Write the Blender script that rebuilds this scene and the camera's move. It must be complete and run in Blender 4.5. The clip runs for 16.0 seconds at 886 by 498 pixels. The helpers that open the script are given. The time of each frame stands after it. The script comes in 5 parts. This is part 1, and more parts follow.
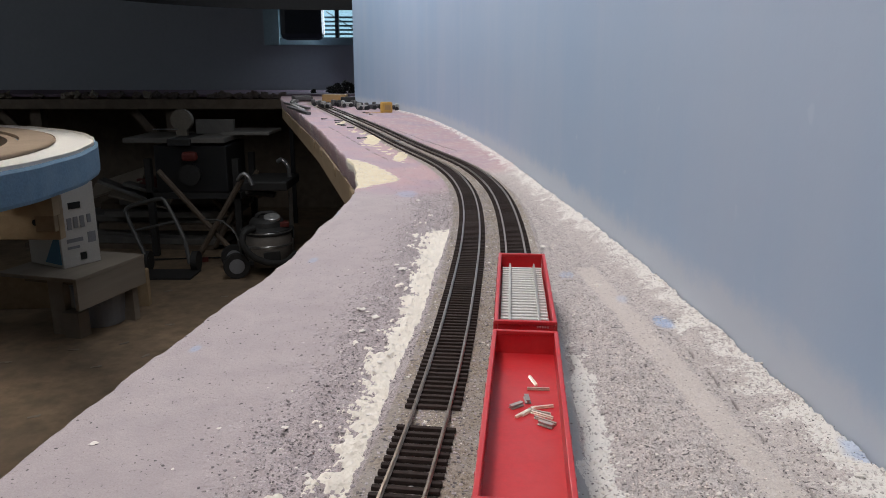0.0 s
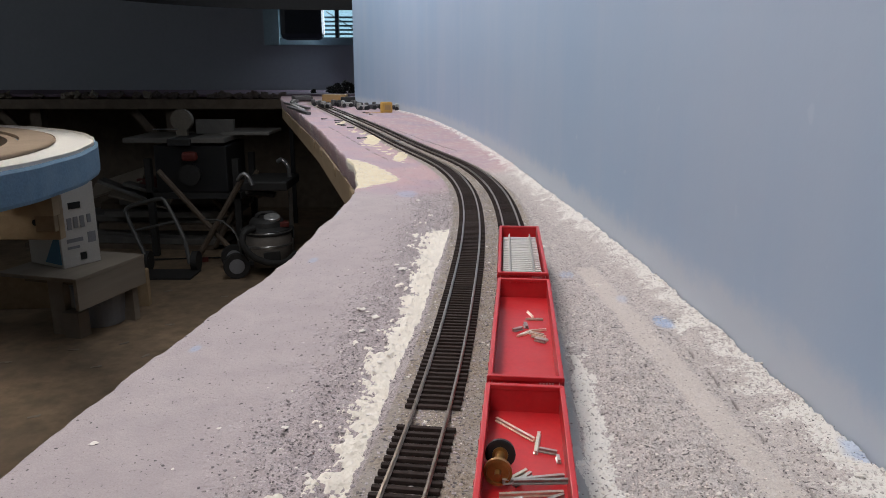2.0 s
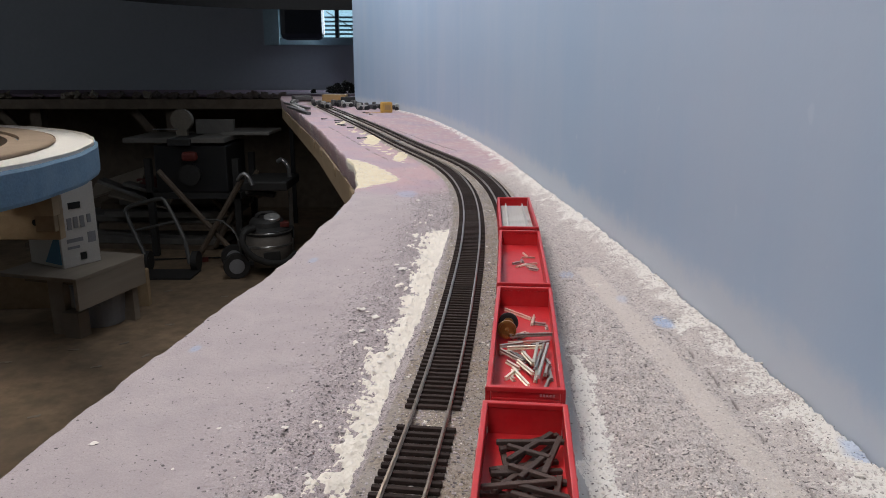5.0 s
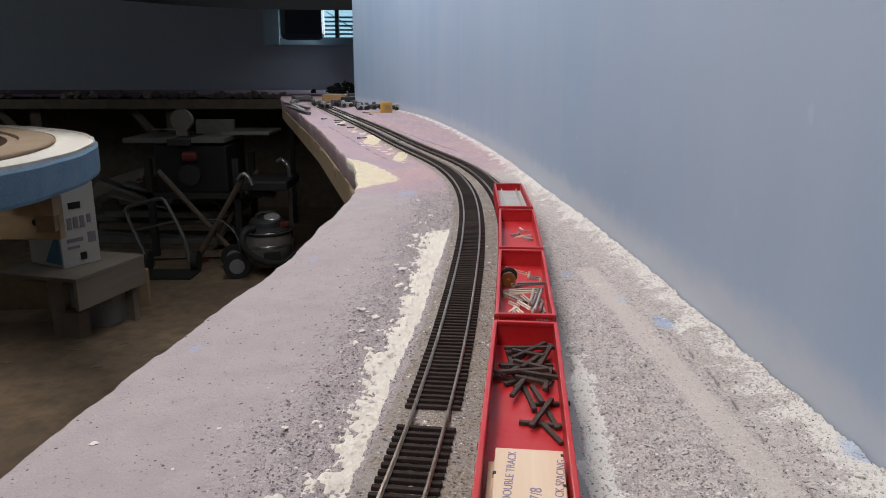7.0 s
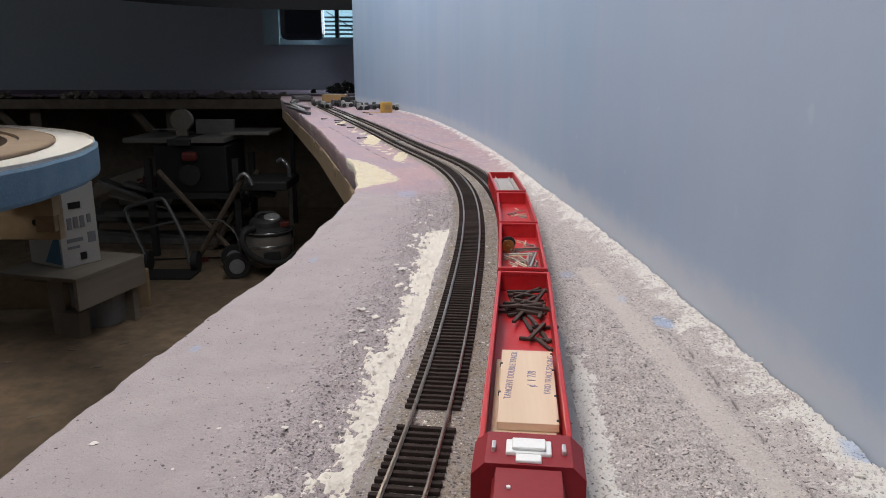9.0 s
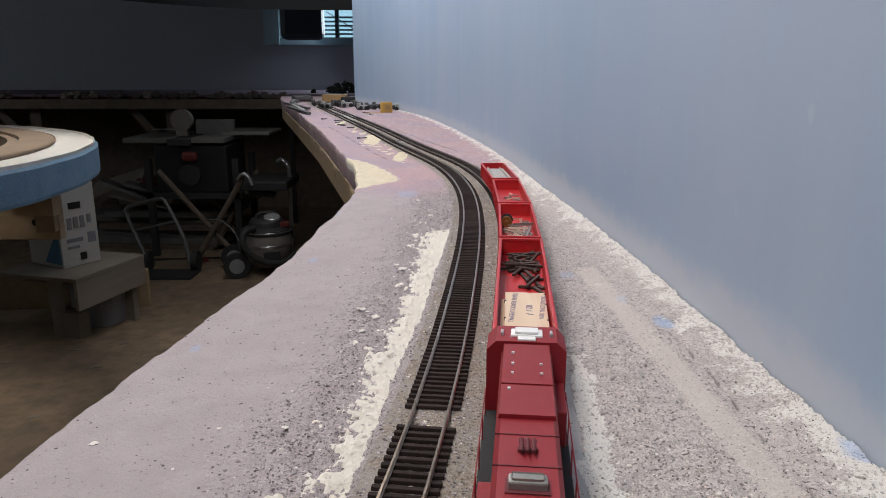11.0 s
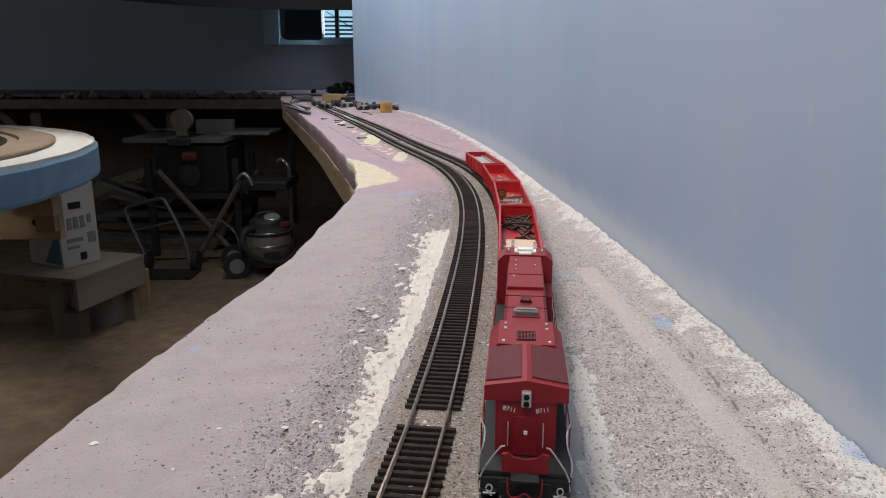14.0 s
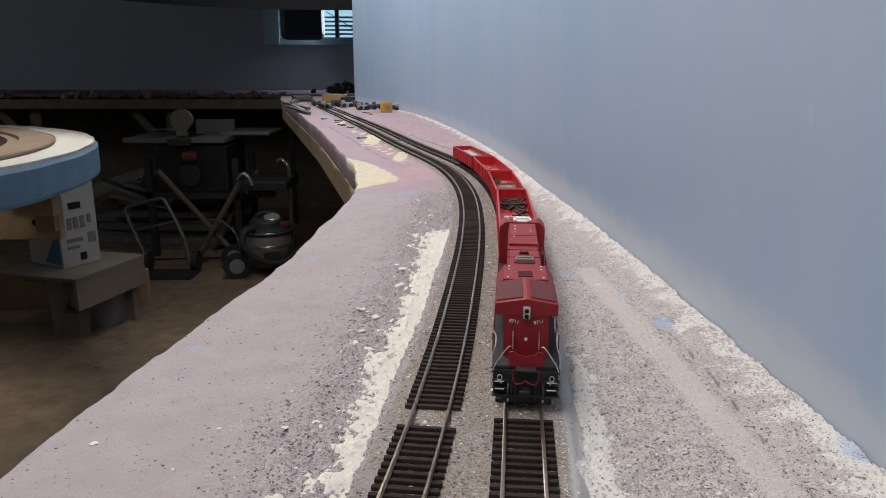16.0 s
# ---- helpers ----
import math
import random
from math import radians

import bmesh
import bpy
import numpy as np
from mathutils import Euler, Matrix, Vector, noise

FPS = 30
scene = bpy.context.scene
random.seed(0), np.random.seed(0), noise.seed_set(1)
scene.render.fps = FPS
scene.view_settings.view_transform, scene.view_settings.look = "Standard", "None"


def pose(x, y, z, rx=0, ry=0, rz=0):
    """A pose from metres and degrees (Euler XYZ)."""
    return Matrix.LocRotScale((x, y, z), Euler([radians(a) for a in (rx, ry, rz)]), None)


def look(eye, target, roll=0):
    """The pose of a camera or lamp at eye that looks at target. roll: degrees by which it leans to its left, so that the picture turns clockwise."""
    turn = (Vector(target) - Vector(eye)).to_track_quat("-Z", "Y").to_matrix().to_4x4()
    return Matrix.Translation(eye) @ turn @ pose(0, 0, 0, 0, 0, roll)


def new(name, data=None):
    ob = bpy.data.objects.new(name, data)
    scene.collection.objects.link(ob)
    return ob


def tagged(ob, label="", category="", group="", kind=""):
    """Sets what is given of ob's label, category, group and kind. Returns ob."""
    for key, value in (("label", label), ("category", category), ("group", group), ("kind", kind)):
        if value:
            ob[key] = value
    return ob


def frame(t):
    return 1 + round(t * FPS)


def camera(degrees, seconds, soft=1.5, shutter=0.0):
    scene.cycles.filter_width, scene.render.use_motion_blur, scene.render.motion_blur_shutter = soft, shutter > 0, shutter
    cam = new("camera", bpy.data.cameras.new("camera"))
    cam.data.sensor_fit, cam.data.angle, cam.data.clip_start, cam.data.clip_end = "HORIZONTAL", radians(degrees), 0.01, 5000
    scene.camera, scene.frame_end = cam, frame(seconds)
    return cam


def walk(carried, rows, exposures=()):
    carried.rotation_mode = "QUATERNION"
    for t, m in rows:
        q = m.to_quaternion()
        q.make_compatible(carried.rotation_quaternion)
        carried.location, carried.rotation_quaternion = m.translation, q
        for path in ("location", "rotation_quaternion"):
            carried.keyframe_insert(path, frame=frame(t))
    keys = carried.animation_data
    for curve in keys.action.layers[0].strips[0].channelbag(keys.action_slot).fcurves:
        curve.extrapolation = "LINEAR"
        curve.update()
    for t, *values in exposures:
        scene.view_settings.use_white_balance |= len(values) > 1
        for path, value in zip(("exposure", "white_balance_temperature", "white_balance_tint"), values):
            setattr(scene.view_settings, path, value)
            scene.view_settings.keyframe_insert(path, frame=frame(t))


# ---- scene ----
# World: z = 0 is the top of the cork roadbed, y runs along the track away from the camera. Model railway, 1:87.
cam = camera(63.0, 16.0, soft=0.95)
EYE = (0.0, 0.0, 0.1675)
VIEW = pose(*EYE, 76.0, 0, 0)
walk(cam, [(0.0, VIEW), (16.0, VIEW)], exposures=[(0.0, 0.0), (16.0, 0.0)])

FLOOR_Z = -1.05
CEIL_Z = 1.35
RAIL_TOP = 0.0045
SPEED = 0.0490

# ---------------------------------------------------------------- light
world = bpy.data.worlds.new("world")
scene.world = world
world.use_nodes = True
sky = world.node_tree.nodes.new("ShaderNodeTexSky")
sky.sky_type, sky.sun_disc = "NISHITA", False
sky.sun_elevation, sky.sun_rotation = radians(40), radians(0)
bg = world.node_tree.nodes["Background"]
bg.inputs["Strength"].default_value = 0.12
world.node_tree.links.new(sky.outputs[0], bg.inputs["Color"])


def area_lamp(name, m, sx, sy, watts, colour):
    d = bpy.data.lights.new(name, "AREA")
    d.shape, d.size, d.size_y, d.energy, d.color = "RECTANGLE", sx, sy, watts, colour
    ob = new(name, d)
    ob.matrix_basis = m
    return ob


# unseen LED strips, assumed from the lit layout, behind the added black light shield
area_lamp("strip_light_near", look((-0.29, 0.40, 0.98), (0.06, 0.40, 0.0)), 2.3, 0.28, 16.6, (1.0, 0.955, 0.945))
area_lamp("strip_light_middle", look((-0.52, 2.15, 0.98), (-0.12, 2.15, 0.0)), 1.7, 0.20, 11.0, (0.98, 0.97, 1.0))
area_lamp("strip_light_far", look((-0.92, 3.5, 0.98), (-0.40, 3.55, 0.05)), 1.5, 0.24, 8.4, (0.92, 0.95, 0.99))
# daylight in the opening of the basement window
area_lamp("window_light", look((-0.95, 6.40, 0.55), (-1.6, 3.0, -0.3)), 0.5, 0.25, 6.0, (0.74, 0.88, 1.0))
# added fill at the windowless side wall, lifting the far wall and floor
area_lamp("side_fill_light", look((-5.35, 2.9, 0.80), (-2.4, 5.7, 0.20)), 1.0, 0.4, 9.0, (0.90, 0.95, 1.0))
# added fill over the foam loop, widened to reach stool and floor
area_lamp("loop_fill_light", look((-1.48, 2.1, 0.98), (-1.48, 2.15, 0.0)), 0.7, 1.3, 4.2, (1.0, 0.96, 0.92)).data.spread = radians(62)

# ---------------------------------------------------------------- track plan
NODES = (-1.0, 0.1, 0.35, 0.6, 0.9, 1.15, 1.4, 1.8, 2.4, 3.8)
HEADS = (0.1286, 0.1274, 0.0919, 0.0848, 0.011, -0.127, -0.287, -0.2445, -0.268, -0.2746)
STEP = 0.005
S = -1.0 + STEP * np.arange(960)
HEAD = np.convolve(np.pad(np.interp(S, NODES, HEADS), 20, "edge"), np.ones(41) / 41, "valid")
PX = np.cumsum(np.sin(HEAD)) * STEP
PY = np.cumsum(np.cos(HEAD)) * STEP
PX, PY = PX - PX[200] + 0.0018, PY - PY[200]


def along(s, off=0.0):
    """Place and heading at s metres along the right-hand track, off metres to its right."""
    x, y, h = (float(np.interp(s, S, a)) for a in (PX, PY, HEAD))
    return x + off * math.cos(h), y - off * math.sin(h), h


def spacing(s):
    """The distance between the two tracks, which widens a little towards the near end."""
    return 0.0431 + 0.0845 * np.maximum(0, 0.5 - s) ** 2


def across(x, y):
    """How far right of the right-hand track's centre a place lies."""
    return (x - np.interp(y, PY, PX)) * np.cos(np.interp(y, PY, HEAD))


EDGE_Y = (-1.0, 0.28, 0.38, 0.62, 0.95, 1.08, 1.31, 2.23, 4.25, 4.7)
EDGE_X = (-0.21, -0.191, -0.178, -0.143, -0.124, -0.128, -0.160, -0.386, -0.932, -1.03)
WALL_Y = (-1.0, 0.35, 0.53, 0.78, 1.17, 1.67, 2.77, 3.75, 4.7)
WALL_X = (0.195, 0.188, 0.182, 0.164, 0.139, 0.090, -0.083, -0.459, -0.75)


def smooth(y, ys, xs, w):
    return sum(np.interp(y + k * w, ys, xs) for k in (-1, -0.5, 0, 0.5, 1)) / 5


def wall_x(y):
    return smooth(y, WALL_Y, WALL_X, 0.42)


def edge_x(y):
    return smooth(y, EDGE_Y, EDGE_X, 0.03)


# ---------------------------------------------------------------- materials
def nodes_of(name, rough=0.6, metal=0.0):
    m = bpy.data.materials.new(name)
    m.use_nodes = True
    nt = m.node_tree
    b = nt.nodes["Principled BSDF"]
    b.inputs["Roughness"].default_value, b.inputs["Metallic"].default_value = rough, metal
    return m, nt, b


def node(nt, kind, **values):
    n = nt.nodes.new(kind)
    for k, v in values.items():
        n.inputs[k.replace("_", " ")].default_value = v
    return n


def noise_node(nt, scale, detail=4.0, rough=0.6, coords="Object"):
    tc = nt.nodes.new("ShaderNodeTexCoord")
    n = node(nt, "ShaderNodeTexNoise", Scale=scale, Detail=detail, Roughness=rough)
    nt.links.new(tc.outputs[coords], n.inputs["Vector"])
    return n.outputs[0]


def ramp(nt, src, stops):
    r = nt.nodes.new("ShaderNodeValToRGB")
    while len(r.color_ramp.elements) < len(stops):
        r.color_ramp.elements.new(0.5)
    for e, (p, c) in zip(r.color_ramp.elements, stops):
        e.position, e.color = p, (*c, 1) if len(c) == 3 else c
    nt.links.new(src, r.inputs[0])
    return r.outputs[0]


def mix(nt, fac, a, b, mode="MIX"):
    n = nt.nodes.new("ShaderNodeMix")
    n.data_type, n.blend_type = "RGBA", mode
    for sock, v in ((n.inputs[0], fac), (n.inputs[6], a), (n.inputs[7], b)):
        if isinstance(v, bpy.types.NodeSocket):
            nt.links.new(v, sock)
        elif isinstance(v, tuple):
            sock.default_value = (*v, 1)
        else:
            sock.default_value = v
    return n.outputs[2]


def bump(nt, b, src, dist, strength=1.0):
    n = node(nt, "ShaderNodeBump", Strength=strength, Distance=dist)
    nt.links.new(src, n.inputs["Height"])
    nt.links.new(n.outputs[0], b.inputs["Normal"])


def worn(name, colour, rough=0.6, metal=0.0, grain=200.0, blotch=12.0, spread=0.25, relief=0.0003, piece=0.0, dirt=None, island=0.0):
    """A surface with fine grain, larger blotches and relief; piece, island: how far separate pieces or joined crumbs differ."""
    m, nt, b = nodes_of(name, rough, metal)
    dark = tuple(c * (1 - spread) for c in colour)
    light = tuple(min(1.0, c * (1 + spread)) for c in colour)
    fine = noise_node(nt, grain)
    c = ramp(nt, fine, ((0.3, dark), (0.7, light)))
    big = noise_node(nt, blotch)
    c = mix(nt, ramp(nt, big, ((0.35, (0, 0, 0)), (0.7, (0.6, 0.6, 0.6)))), c, dirt or tuple(v * (1 - 0.8 * spread) for v in colour))
    if piece:
        info = nt.nodes.new("ShaderNodeObjectInfo")
        v = ramp(nt, info.outputs["Random"], ((0, (1 - piece,) * 3), (1, (1 + piece,) * 3)))
        c = mix(nt, 1.0, c, v, "MULTIPLY")
    if island:
        geo = nt.nodes.new("ShaderNodeNewGeometry")
        v = ramp(nt, geo.outputs["Random Per Island"], ((0, (1 - island,) * 3), (0.3, (1 - 0.3 * island,) * 3), (1, (1 + 0.7 * island,) * 3)))
        c = mix(nt, 1.0, c, v, "MULTIPLY")
    nt.links.new(c, b.inputs["Base Color"])
    if relief:
        bump(nt, b, fine, relief)
    return m


def terrain_material():
    m, nt, b = nodes_of("plaster_foam_and_gravel", 0.9)

    def attr(name):
        at = nt.nodes.new("ShaderNodeAttribute")
        at.attribute_name = name
        return at
    sep = nt.nodes.new("ShaderNodeSeparateColor")
    nt.links.new(attr("coat").outputs["Color"], sep.inputs[0])
    fine, mid, big, huge = noise_node(nt, 1300, 3), noise_node(nt, 520, 4, 0.65), noise_node(nt, 45, 5), noise_node(nt, 7, 3)
    pit = noise_node(nt, 620, 1, 0.4)
    sandy = attr("sandy").outputs["Fac"]
    def ragged(src, amount, at=0.5):
        a = nt.nodes.new("ShaderNodeMath")
        a.operation = "MULTIPLY_ADD"
        nt.links.new(mid, a.inputs[0])
        a.inputs[1].default_value, a.inputs[2].default_value = amount, -0.5 * amount
        q = nt.nodes.new("ShaderNodeMath")
        q.operation = "ADD"
        nt.links.new(src, q.inputs[0]), nt.links.new(a.outputs[0], q.inputs[1])
        return ramp(nt, q.outputs[0], ((at - 0.07, (0, 0, 0)), (at + 0.07, (1, 1, 1))))
    plaster = mix(nt, ramp(nt, huge, ((0.35, (0, 0, 0)), (0.7, (1, 1, 1)))), (0.425, 0.366, 0.362), (0.48, 0.42, 0.408))
    plaster = mix(nt, ramp(nt, big, ((0.42, (0, 0, 0)), (0.72, (0.8, 0.8, 0.8)))), plaster, (0.38, 0.328, 0.33))
    plaster = mix(nt, ramp(nt, fine, ((0.40, (0.5, 0.5, 0.5)), (0.60, (0, 0, 0)))), plaster, (0.335, 0.29, 0.293))
    plaster = mix(nt, sandy, plaster, mix(nt, ramp(nt, fine, ((0.4, (0, 0, 0)), (0.6, (1, 1, 1)))), (0.52, 0.465, 0.425), (0.62, 0.56, 0.515)))
    plaster = mix(nt, ramp(nt, mid, ((0.635, (0, 0, 0)), (0.68, (0.8, 0.8, 0.8)))), plaster, (0.11, 0.095, 0.10))
    gravel = ramp(nt, mid, ((0.36, (0.22, 0.20, 0.20)), (0.44, (0.50, 0.452, 0.435)), (0.55, (0.60, 0.545, 0.515)), (0.66, (0.78, 0.72, 0.69))))
    gravel = mix(nt, 0.55, gravel, ramp(nt, fine, ((0.36, (0.26, 0.235, 0.23)), (0.60, (0.70, 0.635, 0.60)))))
    gravel = mix(nt, ramp(nt, big, ((0.4, (0, 0, 0)), (0.75, (0.35, 0.35, 0.35)))), gravel, (0.58, 0.525, 0.48))
    clump = noise_node(nt, 170, 3, 0.6)
    gravel = mix(nt, ramp(nt, clump, ((0.38, (0.32, 0.32, 0.32)), (0.56, (0, 0, 0)))), gravel, (0.26, 0.235, 0.23))
    grey = mix(nt, 1.0, gravel, (0.80, 0.765, 0.80), "MULTIPLY")
    gravel = mix(nt, sandy, grey, gravel)
    # the pits' shade is put into the colour, besides the bump
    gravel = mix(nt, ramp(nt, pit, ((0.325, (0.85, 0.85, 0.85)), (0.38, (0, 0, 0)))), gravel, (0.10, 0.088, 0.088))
    white = mix(nt, ramp(nt, big, ((0.4, (0, 0, 0)), (0.65, (1, 1, 1)))), (0.82, 0.765, 0.675), (0.75, 0.70, 0.615))
    white = mix(nt, sandy, white, (0.76, 0.73, 0.685))
    # pits in the sandy side's white plaster are shaded by colour too
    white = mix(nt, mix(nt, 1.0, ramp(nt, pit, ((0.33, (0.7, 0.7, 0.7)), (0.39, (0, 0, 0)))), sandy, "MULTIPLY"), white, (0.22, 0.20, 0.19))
    white = mix(nt, ramp(nt, mid, ((0.62, (0, 0, 0)), (0.74, (0.5, 0.5, 0.5)))), white, (0.40, 0.37, 0.33))
    pink = mix(nt, ramp(nt, mid, ((0.4, (0, 0, 0)), (0.65, (1, 1, 1)))), (0.46, 0.30, 0.31), (0.51, 0.38, 0.375))
    pink = mix(nt, ramp(nt, huge, ((0.42, (0, 0, 0)), (0.60, (0.8, 0.8, 0.8)))), pink, (0.40, 0.31, 0.355))
    pink = mix(nt, ramp(nt, big, ((0.60, (0, 0, 0)), (0.72, (0.6, 0.6, 0.6)))), pink, (0.55, 0.47, 0.45))
    bed = mix(nt, ramp(nt, mid, ((0.4, (0, 0, 0)), (0.62, (1, 1, 1)))), (0.20, 0.162, 0.128), (0.37, 0.312, 0.25))
    bed = mix(nt, ramp(nt, big, ((0.4, (0, 0, 0)), (0.7, (0.8, 0.8, 0.8)))), bed, (0.35, 0.32, 0.30))
    c = mix(nt, ragged(sep.outputs["Green"], 1.6, 0.42), plaster, gravel)
    c = mix(nt, sep.outputs["Blue"], c, pink)
    c = mix(nt, attr("bed").outputs["Fac"], c, bed)
    c = mix(nt, attr("strip").outputs["Fac"], c, (0.44, 0.44, 0.435))
    c = mix(nt, ragged(sep.outputs["Red"], 2.0), c, white)
    cream = mix(nt, ramp(nt, big, ((0.4, (0, 0, 0)), (0.65, (1, 1, 1)))), (0.74, 0.655, 0.47), (0.67, 0.575, 0.40))
    c = mix(nt, ramp(nt, attr("cream").outputs["Fac"], ((0.3, (0, 0, 0)), (0.6, (1, 1, 1)))), c, cream)
    # grooves are cut in the mesh, and their shade is coloured in here
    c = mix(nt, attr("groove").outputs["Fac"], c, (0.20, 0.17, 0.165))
    c = mix(nt, attr("paint").outputs["Fac"], c, (0.30, 0.46, 0.72))
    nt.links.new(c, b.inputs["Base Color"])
    bump(nt, b, mix(nt, 0.35, mix(nt, 0.4, mix(nt, 0.5, mid, pit), fine), clump), 0.0034, 0.9)
    return m


def backdrop_material():
    m, nt, b = nodes_of("pale_blue_wall_paint", 0.62)
    big, fine = noise_node(nt, 2.2, 3), noise_node(nt, 60, 4)
    tc = nt.nodes.new("ShaderNodeTexCoord")
    mp = node(nt, "ShaderNodeMapping")
    mp.inputs["Scale"].default_value = (9.0, 9.0, 0.9)
    nt.links.new(tc.outputs["Object"], mp.inputs["Vector"])
    streak = node(nt, "ShaderNodeTexNoise", Scale=1.0, Detail=4.0, Roughness=0.6)
    nt.links.new(mp.outputs[0], streak.inputs["Vector"])
    c = mix(nt, ramp(nt, big, ((0.35, (0, 0, 0)), (0.7, (1, 1, 1)))), (0.315, 0.425, 0.575), (0.365, 0.455, 0.585))
    c = mix(nt, ramp(nt, streak.outputs[0], ((0.42, (0, 0, 0)), (0.68, (0.6, 0.6, 0.6)))), c, (0.395, 0.47, 0.58))
    c = mix(nt, ramp(nt, noise_node(nt, 38, 2), ((0.72, (0, 0, 0)), (0.76, (0.5, 0.5, 0.5)))), c, (0.44, 0.52, 0.62))
    # plaster smeared on the paint at the wall's foot
    xyz = nt.nodes.new("ShaderNodeSeparateXYZ")
    nt.links.new(tc.outputs["Object"], xyz.inputs[0])
    low = nt.nodes.new("ShaderNodeMath")
    low.operation = "MULTIPLY_ADD"
    nt.links.new(noise_node(nt, 24, 5, 0.7), low.inputs[0])
    low.inputs[1].default_value = -0.042
    nt.links.new(xyz.outputs["Z"], low.inputs[2])
    c = mix(nt, ramp(nt, low.outputs[0], ((-0.006, (0.75, 0.75, 0.75)), (0.018, (0, 0, 0)))), c, (0.50, 0.535, 0.59))
    nt.links.new(c, b.inputs["Base Color"])
    bump(nt, b, fine, 0.0004, 0.5)
    return m


def wood_material(name, a, c2, scale=1.0, rough=0.65):
    m, nt, b = nodes_of(name, rough)
    tc = nt.nodes.new("ShaderNodeTexCoord")
    mp = node(nt, "ShaderNodeMapping")
    mp.inputs["Scale"].default_value = (60 * scale, 4 * scale, 60 * scale)
    nt.links.new(tc.outputs["Object"], mp.inputs["Vector"])
    n = node(nt, "ShaderNodeTexNoise", Scale=1.0, Detail=6.0, Roughness=0.65, Distortion=0.6)
    nt.links.new(mp.outputs[0], n.inputs["Vector"])
    c = ramp(nt, n.outputs[0], ((0.3, a), (0.7, c2)))
    info = nt.nodes.new("ShaderNodeObjectInfo")
    c = mix(nt, 1.0, c, ramp(nt, info.outputs["Random"], ((0, (0.85, 0.85, 0.85)), (1, (1.1, 1.1, 1.1)))), "MULTIPLY")
    nt.links.new(c, b.inputs["Base Color"])
    bump(nt, b, n.outputs[0], 0.0004, 0.5)
    return m


def glow(name, colour, strength):
    m, nt, b = nodes_of(name, 0.6)
    b.inputs["Base Color"].default_value = (0, 0, 0, 1)
    b.inputs["Emission Color"].default_value = (*colour, 1)
    b.inputs["Emission Strength"].default_value = strength
    return m


def glass(name):
    m, nt, b = nodes_of(name, 0.02)
    b.inputs["Transmission Weight"].default_value = 1.0
    b.inputs["Base Color"].default_value = (0.9, 0.95, 1, 1)
    return m


M_TERRAIN = terrain_material()
M_BACKDROP = backdrop_material()
M_TIE = worn("brown_plastic_tie", (0.034, 0.024, 0.021), 0.85, grain=900, blotch=150, spread=0.3, piece=0.25)
M_TIE.node_tree.nodes["Principled BSDF"].inputs["Specular IOR Level"].default_value = 0.15
M_RAIL = worn("nickel_silver_rail", (0.33, 0.265, 0.21), 0.28, 0.92, grain=500, blotch=30, spread=0.2, relief=0)
M_RED = worn("bright_red_plastic", (0.46, 0.009, 0.014), 0.40, grain=400, blotch=55, spread=0.10, relief=0, dirt=(0.47, 0.040, 0.040))
M_MAROON = worn("dark_red_paint", (0.235, 0.0065, 0.0125), 0.58, grain=500, blotch=40, spread=0.1, relief=0)
M_GRILLE = worn("dusty_red_grille", (0.125, 0.022, 0.027), 0.75, grain=1500, blotch=60, spread=0.25, relief=0.0002)
M_BLACK = worn("black_plastic", (0.012, 0.012, 0.013), 0.5, grain=600, blotch=40, spread=0.2, relief=0)
M_DECK = worn("dark_grey_walkway", (0.021, 0.021, 0.022), 0.8, grain=1500, blotch=60, spread=0.25)
M_WHEEL = worn("blackened_metal_wheel", (0.10, 0.09, 0.085), 0.35, 0.9, grain=500, blotch=60, relief=0)
M_STEEL = worn("bright_steel_rail_offcut", (0.78, 0.72, 0.58), 0.3, 0.6, grain=600, blotch=80, spread=0.2, relief=0, piece=0.35)
M_PEWTER = worn("dull_grey_metal", (0.38, 0.37, 0.34), 0.4, 0.5, grain=600, blotch=80, spread=0.2, relief=0, piece=0.3)
M_BRASS = worn("aged_brass", (0.36, 0.19, 0.06), 0.35, 0.8, grain=500, blotch=80, spread=0.2, relief=0)
M_CONCRETE = worn("pale_grey_concrete_tie", (0.52, 0.50, 0.48), 0.7, grain=900, blotch=60, spread=0.1)
M_LOOSE_TIE = worn("dark_brown_loose_tie", (0.050, 0.029, 0.023), 0.8, grain=900, blotch=120, spread=0.3, piece=0.35)
M_PLY = wood_material("pale_plywood", (0.64, 0.475, 0.33), (0.76, 0.60, 0.44), 0.7)
M_LUMBER = wood_material("construction_lumber", (0.30, 0.21, 0.12), (0.42, 0.31, 0.19), 0.25)
M_OLD_WOOD = wood_material("dark_brown_wood", (0.10, 0.073, 0.05), (0.16, 0.12, 0.085), 0.2)
M_INK = worn("blue_grey_ink", (0.27, 0.23, 0.33), 0.7, grain=900, spread=0.3, relief=0)
M_WHITE = worn("white_paint", (0.78, 0.78, 0.76), 0.5, grain=900, blotch=60, spread=0.05, relief=0)
M_STENCIL = worn("faded_white_stencil", (0.50, 0.17, 0.17), 0.6, grain=900, blotch=60, spread=0.1, relief=0)
M_SILVER = worn("silver_paint", (0.55, 0.55, 0.54), 0.35, 0.6, grain=600, blotch=40, spread=0.1, relief=0)
M_LENS = worn("dark_lens", (0.02, 0.02, 0.02), 0.1, grain=300, relief=0)
M_STONE = worn("grey_chippings", (0.39, 0.345, 0.35), 0.9, grain=500, blotch=160, spread=0.4, relief=0, island=0.6, dirt=(0.20, 0.18, 0.18))
